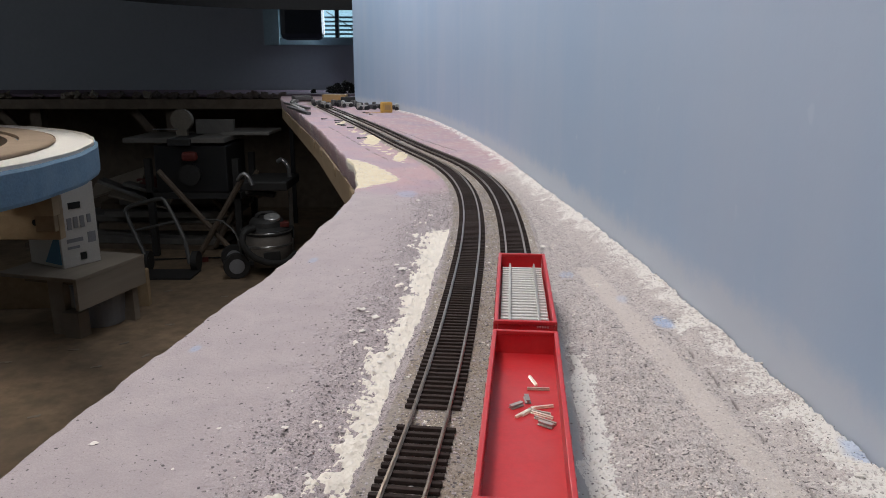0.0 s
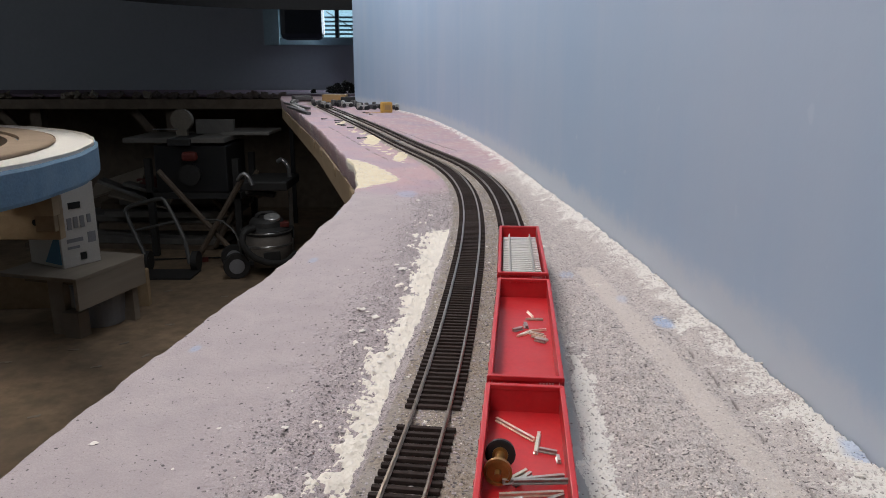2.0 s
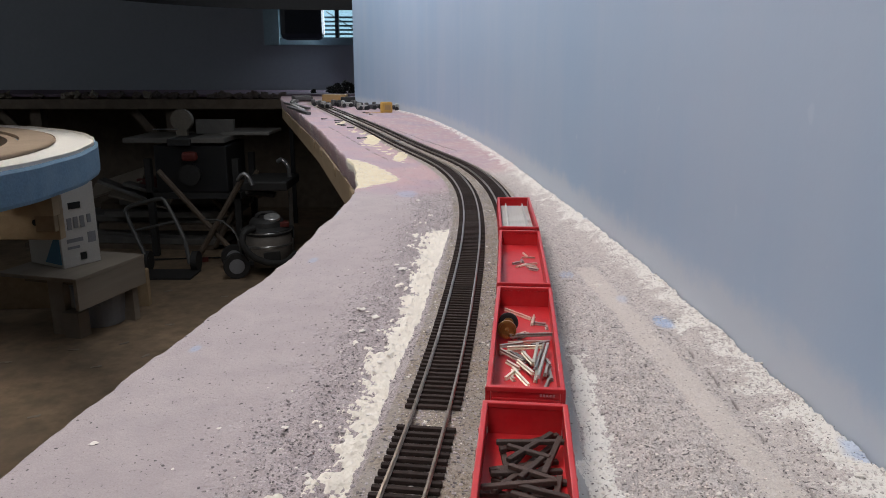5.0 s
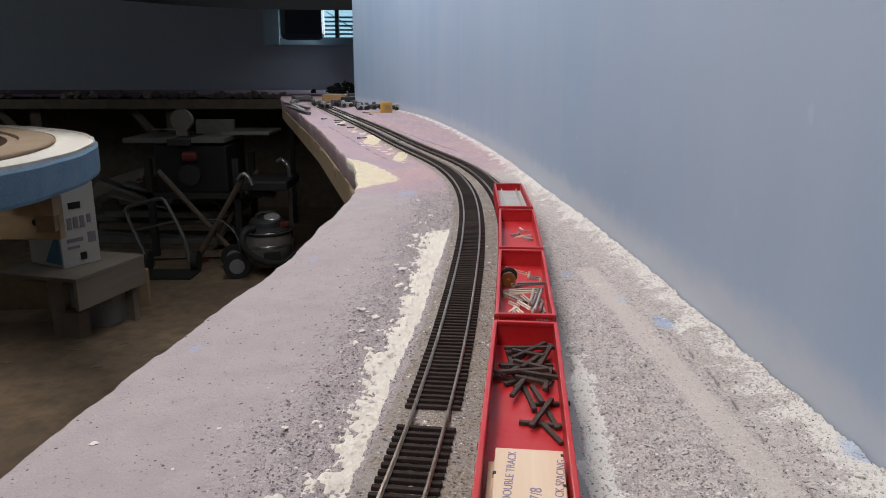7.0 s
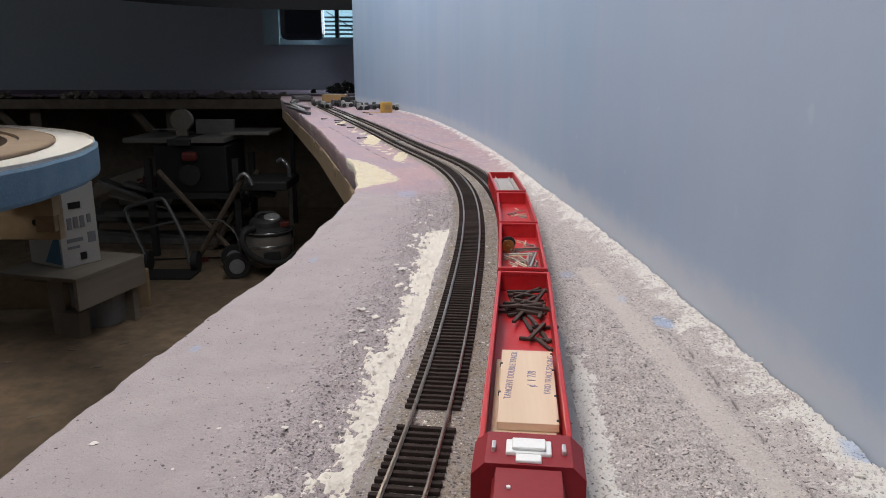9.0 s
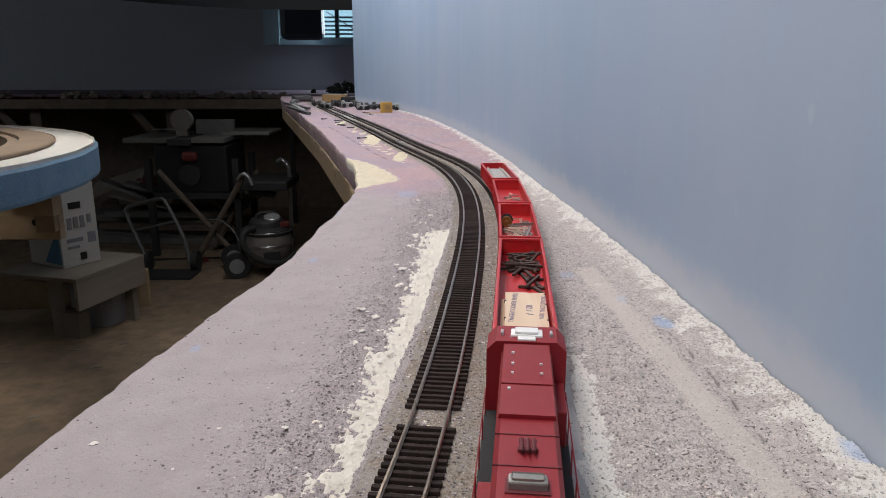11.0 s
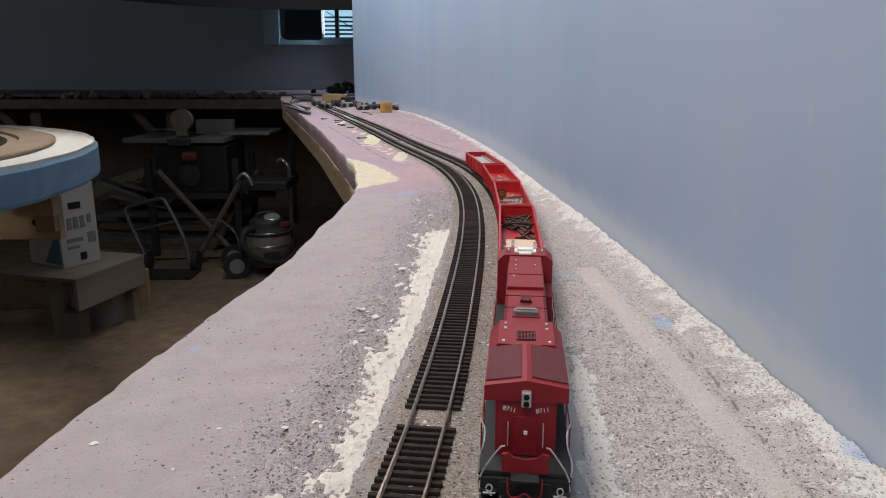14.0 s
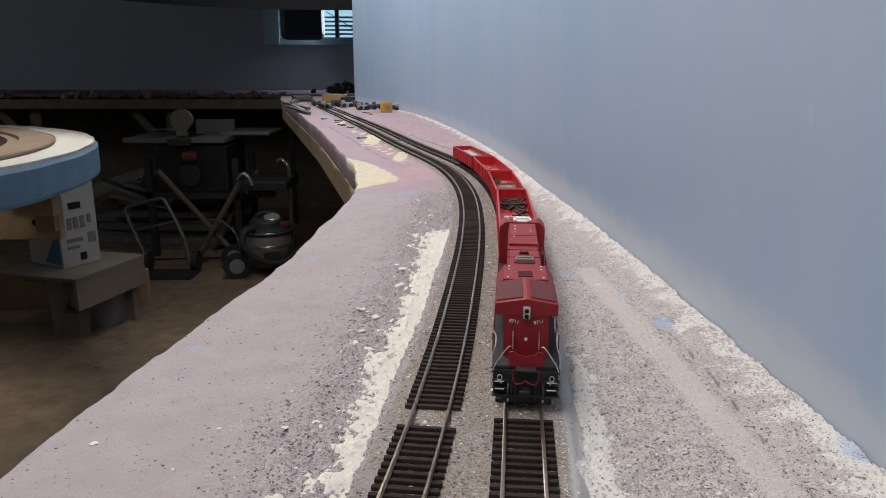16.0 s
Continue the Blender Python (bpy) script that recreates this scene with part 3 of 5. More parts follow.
def build_bench():
    ys = np.concatenate([np.arange(-0.95, 1.2, 0.05), np.arange(1.2, 4.66, 0.1)])
    bm = bmesh.new()
    rows = []
    for y in ys:
        a, b = float(edge_x(y)) + 0.02, float(wall_x(y)) - 0.002
        rows.append([bm.verts.new((x, y, z)) for x, z in ((a, -0.054), (b, -0.054), (b, -0.075), (a, -0.075))])
    for p, q in zip(rows[:-1], rows[1:]):
        for i in range(4):
            bm.faces.new((p[i], p[(i + 1) % 4], q[(i + 1) % 4], q[i]))
    bm.faces.new(rows[0][::-1]), bm.faces.new(rows[-1])
    bench = thing("benchwork", "lumber frame carrying the layout's foam, along the wall", "benchwork", bm=bm, material=M_LUMBER)
    st = [(float(edge_x(y)), y, math.atan2(float(edge_x(y + 0.05) - edge_x(y - 0.05)), 0.1), -0.054) for y in np.arange(1.32, 4.6, 0.1)]
    part("rail_board", sweep(st, ((0.001, -0.001), (0.02, -0.001), (0.02, -0.056), (0.001, -0.056))), M_LUMBER, bench)
    block = finish("cleat", boxes((-0.023, 0.02, -0.035, 0.03, -0.026, 0.0), bevel=0.006), M_LUMBER)
    for y in (1.38, 1.72, 2.12, 2.35, 2.9, 3.35, 3.9):
        part("cleat", block, M_LUMBER, bench, m=pose(float(edge_x(y)) + 0.022, y, -0.055, 0, 0, 14))
    # legs take darker wood than the frame, standing in for shade beneath it
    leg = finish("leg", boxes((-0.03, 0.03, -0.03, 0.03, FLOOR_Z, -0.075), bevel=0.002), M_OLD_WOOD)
    for y in (0.4, 1.9, 3.3):
        part("leg", leg, M_OLD_WOOD, bench, m=pose(float(wall_x(y)) - 0.05, y, 0))
    return bench


build_bench()


def build_backdrop():
    ys = np.concatenate([np.arange(-1.0, 3.7, 0.05), [3.745]])
    st = []
    for y in ys:
        st.append((float(wall_x(y)), y, math.atan2(float(wall_x(y + 0.05) - wall_x(y - 0.05)), 0.1), 0.0))
    bm = sweep(st, ((0.0, -0.03), (0.0, CEIL_Z), (0.012, CEIL_Z), (0.012, -0.03)))
    for f in bm.faces:
        f.smooth = False
    return thing("wall_backdrop", "pale blue painted backdrop wall curving beside the track", "backdrop", kind="structure", bm=bm, material=M_BACKDROP)


build_backdrop()


def build_valance():
    st = []
    # added unseen sheet that keeps the strip light off the room
    for y in np.arange(-1.0, 3.6, 0.1):
        x = -0.36 + float(edge_x(y))
        st.append((x, y, math.atan2(float(edge_x(y + 0.05) - edge_x(y - 0.05)), 0.1), 0.25 + 0.105 * max(0.0, y)))
    bm = sweep(st, ((0.0, 0.0), (0.0, 0.85), (0.01, 0.85), (0.01, 0.0)))
    thing("valance", "added black light shield above the layout, out of view", "valance", kind="structure", bm=bm, material=M_VALANCE)
    # the fascia that is in view, rounding the far end of the room's middle island
    arc = []
    for k in range(41):
        a = math.radians(78 + 150 * k / 40)
        arc.append((-0.62 + 1.15 * math.cos(a), 3.42 + 1.15 * math.sin(a), math.radians(78 + 150 * k / 40) * -1.0, 0.0))
    bm = sweep(arc, ((0.0, 0.51), (0.0, CEIL_Z), (0.01, CEIL_Z), (0.01, 0.51)))
    thing("valance", "curved matt black fascia under the ceiling", "valance", kind="structure", bm=bm, material=M_VALANCE)


build_valance()

# ---------------------------------------------------------------- room
def build_room():
    def slab(name, label, cat, rows, mat):
        return thing(name, label, cat, kind="structure", bm=boxes(*rows), material=mat)
    slab("floor", "dusty grey-brown concrete basement floor with scraps", "floor", [(-5.6, 2.2, -1.6, 6.6, FLOOR_Z - 0.1, FLOOR_Z)], M_FLOOR)
    slab("ceiling", "dark basement ceiling", "ceiling", [(-5.6, 2.2, -1.6, 6.6, CEIL_Z, CEIL_Z + 0.1)], M_CEIL)
    slab("wall_north", "grey painted far wall with a basement window", "wall", [
        (-5.6, -1.53, 6.5, 6.7, FLOOR_Z, CEIL_Z), (-0.55, 2.2, 6.5, 6.7, FLOOR_Z, CEIL_Z),
        (-1.53, -0.55, 6.5, 6.7, FLOOR_Z, 0.40), (-1.53, -0.55, 6.5, 6.7, 0.80, CEIL_Z)], M_ROOMWALL)
    slab("wall_west", "grey painted side wall", "wall", [(-5.8, -5.6, -1.6, 6.7, FLOOR_Z, CEIL_Z)], M_ROOMWALL)
    slab("wall_east", "grey painted side wall behind the backdrop", "wall", [(2.2, 2.4, -1.6, 6.7, FLOOR_Z, CEIL_Z)], M_ROOMWALL)
    slab("wall_south", "grey painted wall", "wall", [(-5.8, 2.4, -1.8, -1.6, FLOOR_Z, CEIL_Z)], M_ROOMWALL)
    w = thing("window_1", "small basement window with white reveal and slatted view", "window", kind="structure")
    part("window_frame", boxes((-1.53, -1.40, 6.44, 6.60, 0.366, 0.80), (-1.40, -0.55, 6.46, 6.60, 0.366, 0.425)), M_REVEAL, w)
    part("mullion", boxes((-0.935, -0.905, 6.54, 6.60, 0.425, 0.80)), M_BLACK, w)
    part("pane", boxes((-1.40, -0.935, 6.57, 6.575, 0.425, 0.80)), M_GLASS, w).visible_shadow = False
    part("pane", boxes((-0.905, -0.55, 6.57, 6.575, 0.425, 0.80)), M_GLASS, w).visible_shadow = False
    slat = finish("slat", boxes((-0.55, 0.55, -0.006, 0.006, -0.008, 0.008)), M_SLAT)
    fence = thing("slatted_screen", "grey slatted screen outside the basement window", "screen")
    for k in range(6):
        part("slat", slat, M_SLAT, fence, m=pose(-1.0, 6.80, 0.435 + 0.036 * k))
    part("brace", boxes((-0.25, 0.25, -0.006, 0.006, -0.004, 0.004)), M_SLAT, fence, m=pose(-0.83, 6.785, 0.53, 0, 32, 0))
    for x in (-1.56, -0.44):
        part("post", boxes((x - 0.01, x + 0.01, 6.79, 6.81, -0.1, 0.7)), M_SLAT, fence)
    thing("backdrop_daylight", "bright daylight outside the basement window", "daylight", kind="structure", bm=boxes((-1.9, -0.1, 6.95, 6.96, -0.1, 0.95)), material=M_OUTSIDE)


build_room()

# ---------------------------------------------------------------- track
RAIL_PROFILE = ((-0.0009, 0.0), (0.0009, 0.0), (0.0009, 0.0003), (0.0003, 0.0006), (0.0003, 0.0015), (0.00055, 0.0017), (0.00055, 0.0022), (-0.00055, 0.0022),
                (-0.00055, 0.0017), (-0.0003, 0.0015), (-0.0003, 0.0006), (-0.0009, 0.0003))


def build_track(second, joints, label):
    track = thing("model_track", label, "railway track", group="model tracks")
    rng = random.Random(5)
    def off_at(s):
        return -float(spacing(s)) if second else 0.0
    for side in (-1, 1):
        st = [(*along(s, off_at(s) + side * 0.0088), RAIL_TOP - 0.0022) for s in np.arange(-0.9, 3.45, 0.02)]
        part("rail", sweep(st, RAIL_PROFILE), M_RAIL, track, "nickel silver rail")
    tie = finish("tie", boxes((-0.0142, 0.0142, -0.00128, 0.00128, 0.0, 0.0020), bevel=0.0003), M_TIE)
    rest_v, rest_f = [], []
    s = -0.6
    while s < 3.4:
        s += 0.0058
        if any(a < s < b for a, b in joints):
            continue
        x, y, h = along(s, off_at(s))
        if second:
            h += 0.169 * max(0.0, 0.5 - s)
        m = pose(x, y, 0.0003, 0, 0, -math.degrees(h) + rng.uniform(-0.8, 0.8))
        if 0.2 < s < 1.5:
            part("tie", tie, M_TIE, track, m=m)
        else:
            k = len(rest_v)
            for c in ((-1, -1, 0), (1, -1, 0), (1, 1, 0), (-1, 1, 0), (-1, -1, 1), (1, -1, 1), (1, 1, 1), (-1, 1, 1)):
                rest_v.append(m @ Vector((c[0] * 0.0142, c[1] * 0.00128, c[2] * 0.0020)))
            rest_f += [tuple(k + i for i in f) for f in ((0, 1, 2, 3), (4, 5, 6, 7), (0, 1, 5, 4), (1, 2, 6, 5), (2, 3, 7, 6), (3, 0, 4, 7))]
    me = bpy.data.meshes.new("tie_run")
    me.from_pydata(rest_v, [], rest_f)
    me.materials.append(M_TIE)
    tagged(part("tie_run", me, M_TIE, track), kind="stuff")
    return track


build_track(False, ((0.323, 0.340), (1.27, 1.282)), "dark-tied model railway track curving along the wall, under the train")
build_track(True, ((0.312, 0.330), (1.27, 1.282)), "empty dark-tied model railway track curving along the layout")


# ---------------------------------------------------------------- rolling stock: +y is forward, z = 0 the rail top
WHEEL_R = 0.0053
SPINNERS = []
SWIVELS = []


def wheelset_mesh():
    bm = bmesh.new()
    for s in (-1, 1):
        cyl(bm, (s * 0.0070, 0, 0), (s * 0.0077, 0, 0), WHEEL_R + 0.0006, 20)
        cyl(bm, (s * 0.0077, 0, 0), (s * 0.0100, 0, 0), WHEEL_R, 20)
        cyl(bm, (s * 0.0100, 0, 0), (s * 0.0103, 0, 0), WHEEL_R * 0.55, 12)
    cyl(bm, (-0.0105, 0, 0), (0.0105, 0, 0), 0.0009, 8)
    return finish("wheelset", bm, M_WHEEL)


WHEELSET = wheelset_mesh()


def build_truck(vehicle, y, axles, wide):
    span = max(axles)
    bm = boxes((-0.0035, 0.0035, -span - 0.002, span + 0.002, 0.0055, 0.0095), (-wide, wide, -0.003, 0.003, 0.0055, 0.009))
    for s in (-1, 1):
        box(bm, s * wide - 0.0012, s * wide + 0.0012, -span - 0.004, span + 0.004, 0.0055, 0.0078, bevel=0.0004)
        for a in axles:
            box(bm, s * wide - 0.0016, s * wide + 0.0016, a - 0.0022, a + 0.0022, 0.0035, 0.0075, bevel=0.0004)
    truck = part("truck", bm, M_BLACK, vehicle, "black sprung truck", m=pose(0, y, 0))
    for a in axles:
        w = part("wheelset", WHEELSET, M_WHEEL, truck, m=pose(0, a, WHEEL_R))
        SPINNERS.append((w, a))
    SWIVELS.append((truck, vehicle, y))
    return truck


def coupler(vehicle, y, sign):
    bm = boxes((-0.0016, 0.0016, min(y, y + sign * 0.006), max(y, y + sign * 0.006), 0.0075, 0.0100), bevel=0.0004)
    box(bm, -0.003, 0.002, min(y + sign * 0.0055, y + sign * 0.008), max(y + sign * 0.0055, y + sign * 0.008), 0.0070, 0.0105, bevel=0.0005)
    return part("coupler", bm, M_BLACK, vehicle, "black knuckle coupler")


def build_gondola(label, length, posts, top=0.0281, deck=0.0160):
    car = thing("gondola", label, "model freight car", group="gondolas of the train")
    h, w, fl = length / 2, 0.0165, 0.0130
    part("floor_plate", boxes((-w + 0.0012, w - 0.0012, -h + 0.0012, h - 0.0012, deck - 0.002, deck)), M_RED, car)
    wall = finish("side_wall", boxes((-0.0006, 0.0006, -h, h, fl - 0.004, top)), M_RED)
    rim = finish("top_rim", boxes((-0.0011, 0.0011, -h - 0.0006, h + 0.0006, top - 0.0018, top + 0.0004), bevel=0.0004), M_RED)
    post = finish("side_post", boxes((-0.0008, 0.0008, -0.0009, 0.0009, fl - 0.004, top - 0.0016), bevel=0.0003), M_RED)
    for s in (-1, 1):
        part("side_wall", wall, M_RED, car, m=pose(s * (w - 0.0006), 0, 0))
        part("top_rim", rim, M_RED, car, m=pose(s * (w - 0.0004), 0, 0))
        for k in range(posts):
            part("side_post", post, M_RED, car, m=pose(s * (w + 0.0004), -h + 0.004 + (length - 0.008) * k / (posts - 1), 0))
    end = finish("end_wall", boxes((-w + 0.0015, w - 0.0015, -0.0006, 0.0006, fl - 0.004, top)), M_RED)
    cap = finish("end_cap", boxes((-w, w, -0.0013, 0.0013, top - 0.0018, top + 0.0005), bevel=0.0004), M_RED)
    ribs = finish("end_rib", boxes((-w + 0.002, w - 0.002, -0.0006, 0.0006, -0.0008, 0.0008), bevel=0.0003), M_RED)
    for s in (-1, 1):
        part("end_wall", end, M_RED, car, m=pose(0, s * (h - 0.0007), 0))
        part("end_cap", cap, M_RED, car, m=pose(0, s * (h - 0.0004), 0))
        for z in (0.0135, 0.0180, 0.0225):
            part("end_rib", ribs, M_RED, car, m=pose(0, s * (h + 0.0003), z))
        coupler(car, s * h, s)
    for k in range(5):
        part("stencil_bar", boxes((0.0062 + 0.0014 * k, 0.0071 + 0.0014 * k, -h - 0.0011, -h - 0.0007, top - 0.0032, top - 0.0022)), M_STENCIL, car, "tiny white stencil mark")
    part("underframe", boxes((-0.004, 0.004, -h + 0.002, h - 0.002, 0.0085, fl - 0.0015), (-w + 0.001, w - 0.001, -h * 0.55, h * 0.55, 0.0085, 0.0097)), M_BLACK, car)
    for s in (-1, 1):
        build_truck(car, s * (h - 0.024), (-0.0098, 0.0098), 0.0115)
    return car


TRAIN = []  # vehicle, centre behind the lead's start, truck half distance


def add_vehicle(ob, front, length, inset):
    TRAIN.append((ob, front - length / 2, length / 2 - inset))


car_a = build_gondola("red plastic gondola carrying a grey concrete-tie track panel", 0.150, 11)
add_vehicle(car_a, 0.5285, 0.150, 0.024)
car_b = build_gondola("red plastic gondola with a few metal pins inside", 0.157, 11)
add_vehicle(car_b, 0.3635, 0.157, 0.024)
car_c = build_gondola("red plastic gondola with metal rail offcuts and a brass spool", 0.150, 11)
add_vehicle(car_c, 0.1975, 0.150, 0.024)
car_d = build_gondola("long red plastic gondola with loose ties and plywood gauges", 0.226, 15, 0.0312, 0.0180)
add_vehicle(car_d, 0.0262, 0.226, 0.024)


def build_locomotive():
    loco = thing("locomotive", "dark red diesel model locomotive with white cab roof unit", "model locomotive")
    part("walkway", boxes((-0.0172, 0.0172, -0.112, 0.112, 0.0175, 0.0195), bevel=0.0004), M_DECK, loco)
    part("frame_sill", boxes((-0.0168, 0.0168, -0.114, 0.114, 0.0125, 0.0175)), M_BLACK, loco)
    hood = ((-0.0105, 0.0185), (0.0105, 0.0185), (0.0105, 0.0465), (0.0088, 0.0492), (-0.0088, 0.0492), (-0.0105, 0.0465))
    part("long_hood", prism(hood, -0.045, 0.083), M_MAROON, loco)
    cover = ((-0.0098, 0.049), (0.0098, 0.049), (0.0094, 0.0508), (-0.0094, 0.0508))
    part("hood_cover", prism(cover, 0.0185, 0.042), M_MAROON, loco)
    part("hood_cover", prism(cover, 0.0435, 0.0825), M_MAROON, loco)
    cab = ((-0.0168, 0.0185), (0.0168, 0.0185), (0.0168, 0.0475), (0.0128, 0.0515), (-0.0128, 0.0515), (-0.0168, 0.0475))
    part("cab", prism(cab, 0.0835, 0.1025), M_MAROON, loco)
    nose = ((-0.011, 0.0185), (0.011, 0.0185), (0.011, 0.034), (0.009, 0.036), (-0.009, 0.036), (-0.011, 0.034))
    part("nose", prism(nose, 0.1025, 0.117), M_MAROON, loco)
    part("roof_unit", boxes((-0.0068, 0.0068, 0.0885, 0.0965, 0.0512, 0.0526), (-0.005, 0.005, 0.0895, 0.0955, 0.0526, 0.0538), (-0.0038, 0.0038, 0.0845, 0.0885, 0.0512, 0.0524), bevel=0.0004), M_WHITE, loco, "white air-conditioning unit")
    for s in (-1, 1):
        part("roof_antenna", boxes((s * 0.0105 - 0.0006, s * 0.0105 + 0.0006, 0.090, 0.0945, 0.0512, 0.0530), bevel=0.0003), M_SILVER, loco)
    hip = ((-0.0162, 0.030), (0.0162, 0.030), (0.0162, 0.0445), (0.0120, 0.0500), (-0.0120, 0.0500), (-0.0162, 0.0445))
    part("radiator_hip", prism(hip, -0.0625, -0.033), M_MAROON, loco)
    rad = ((-0.0157, 0.0425), (0.0157, 0.0425), (0.0157, 0.0484), (0.0, 0.0510), (-0.0157, 0.0484))
    part("radiator_housing", prism(rad, -0.1015, -0.0630), M_MAROON, loco)
    for s in (-1, 1):
        g = part("radiator_grille", boxes((-0.0067, 0.0067, -0.0165, 0.0165, 0.0, 0.0004)), M_GRILLE, loco, "dusty mesh radiator grille",
                 m=pose(s * 0.0086, -0.0815, 0.04968, 0, s * 9.1, 0))
        bar = finish("louvre", boxes((-0.00016, 0.00016, -0.0163, 0.0163, 0.0004, 0.0006)), M_GRILLE)
        for k in range(20):
            part("louvre", bar, M_GRILLE, g, m=pose(-0.0064 + k * 0.000672, 0, 0))
    end = ((-0.0114, 0.0185), (0.0114, 0.0185), (0.0114, 0.0462), (-0.0114, 0.0462))
    part("rear_hood", prism(end, -0.1005, -0.045), M_MAROON, loco)
    part("hood_door", boxes((-0.0045, 0.0045, -0.1011, -0.1005, 0.020, 0.036), bevel=0.0002), M_MAROON, loco)
    part("end_panel", prism(((-0.0085, 0.0195), (0.0085, 0.0195), (0.0085, 0.0268), (0.0062, 0.0274), (0.0042, 0.0256), (0.0, 0.0248), (-0.0042, 0.0256), (-0.0062, 0.0274), (-0.0085, 0.0268)), -0.1128, -0.1118), M_MAROON, loco)
    hl = part("headlight", boxes((-0.0018, 0.0018, -0.1042, -0.1004, 0.0412, 0.0472), bevel=0.0005), M_SILVER, loco, "silver twin headlight housing")
    for z in (0.0428, 0.0456):
        bm = bmesh.new()
        cyl(bm, (0, -0.1047, z), (0, -0.1041, z), 0.0011, 14)
        part("lens", bm, M_LENS, hl)
    part("marker_light", boxes((-0.0007, 0.0007, -0.1018, -0.1010, 0.0290, 0.0305), bevel=0.0002), M_WHITE, loco)
    for s in (-1, 1):
        lettering("road_number", "8711", 0.0026, pose(s * 0.0062, -0.1008, 0.0388, 90, -s * 12, 0), loco, M_WHITE)
        part("grab_iron", rods([(s * 0.0066, -0.1008, 0.0335), (s * 0.0066, -0.1024, 0.0335), (s * 0.0066, -0.1024, 0.0245), (s * 0.0066, -0.1008, 0.0245)], 0.00028, 6), M_SILVER, loco, "white grab iron")
    part("roof_grille", boxes((-0.0042, 0.0042, -0.0580, -0.0475, 0.0500, 0.0503)), M_DECK, loco, "square mesh roof vent")
    vent = finish("vent_bar", boxes((-0.0040, 0.0040, -0.0003, 0.0003, 0.0503, 0.0507)), M_GRILLE)
    for k in range(7):
        part("vent_bar", vent, M_GRILLE, loco, m=pose(0, -0.0575 + k * 0.0016, 0))
    vent2 = finish("vent_bar", boxes((-0.0003, 0.0003, -0.0580, -0.0475, 0.0503, 0.0506)), M_GRILLE)
    for k in range(6):
        part("vent_bar", vent2, M_GRILLE, loco, m=pose(-0.0036 + k * 0.00144, 0, 0))
    part("exhaust_stack", boxes((-0.0056, 0.0056, -0.0245, -0.0195, 0.0490, 0.0520), (-0.0046, 0.0046, -0.0238, -0.0202, 0.0520, 0.0524), bevel=0.0007), M_PEWTER, loco, "silver exhaust silencer")
    part("exhaust_base", boxes((-0.0064, 0.0064, -0.0262, -0.0190, 0.0490, 0.0497)), M_GRILLE, loco)
    bm = boxes((-0.0030, 0.0030, -0.0035, -0.0020, 0.0490, 0.0503))
    for k in (-1, 0, 1):
        cyl(bm, (k * 0.0019, -0.0058, 0.0511), (k * 0.0019, 0.0010, 0.0511), 0.0005, 8, 0.0009)
    part("horn", bm, M_GRILLE, loco, "dark red air horn cluster")
    eye_bolt = finish("lift_lug", boxes((-0.0006, 0.0006, -0.0006, 0.0006, 0, 0.0008), bevel=0.0002), M_WHITE)
    for x, y, z in ((-0.0092, -0.0375, 0.05), (0.0092, -0.0375, 0.05), (-0.0092, -0.0440, 0.05), (0.0092, -0.0440, 0.05), (-0.0098, -0.0600, 0.05), (0.0098, -0.0600, 0.05),
                    (-0.0055, 0.0520, 0.0508), (0.0055, 0.0520, 0.0508), (-0.0055, 0.0610, 0.0508), (0.0055, 0.0610, 0.0508), (-0.0055, 0.0720, 0.0508), (-0.0065, 0.0380, 0.0508)):
        part("lift_lug", eye_bolt, M_WHITE, loco, m=pose(x, y, z))
    seam = finish("hood_seam", boxes((-0.0104, 0.0104, -0.0002, 0.0002, 0.0490, 0.0495)), M_GRILLE)
    for y in (-0.0115, 0.0075):
        part("hood_seam", seam, M_GRILLE, loco, m=pose(0, y, 0))
    # walkway side doors and cabinets
    part("side_cabinet", boxes((-0.0160, -0.0105, -0.020, 0.012, 0.0185, 0.029), bevel=0.0005), M_MAROON, loco)
    part("side_cabinet", boxes((0.0105, 0.0160, 0.055, 0.083, 0.0185, 0.034), bevel=0.0005), M_MAROON, loco)
    # handrails
    for s in (-1, 1):
        part("handrail", rods([(s * 0.0168, y, 0.0310) for y in (-0.098, 0.0, 0.080)], 0.00026, 6), M_MAROON, loco, "thin side handrail")
        post = finish("stanchion", rods([(0, 0, 0.0125), (0, 0, 0.0312)], 0.00028, 6), M_MAROON)
        for k in range(9):
            part("stanchion", post, M_MAROON, loco, m=pose(s * 0.0168, -0.098 + k * 0.0222, 0))
        part("end_handrail", rods([(s * 0.0075, -0.1125, 0.0300), (s * 0.0090, -0.1130, 0.0300), (s * 0.0160, -0.1135, 0.0195), (s * 0.0166, -0.1140, 0.0125), (s * 0.0150, -0.1145, 0.0118)], 0.00034, 6), M_SILVER, loco, "white end handrail")
        part("corner_handrail", rods([(s * 0.0170, -0.1000, 0.0340), (s * 0.0150, -0.1060, 0.0330), (s * 0.0152, -0.1090, 0.0290), (s * 0.0170, -0.1110, 0.0240), (s * 0.0168, -0.1130, 0.0190)], 0.00032, 6), M_SILVER, loco, "white corner handrail")
        step_bm = boxes(*[(min(s * 0.0098, s * 0.0166), max(s * 0.0098, s * 0.0166), -0.1155, -0.1115, z, z + 0.0007) for z in (0.0045, 0.0085, 0.0125)])
        part("step_well", step_bm, M_BLACK, loco)
        part("step_edge", boxes((min(s * 0.0105, s * 0.0150), max(s * 0.0105, s * 0.0150), -0.1159, -0.1155, 0.0123, 0.0128)), M_WHITE, loco, "white step edge")
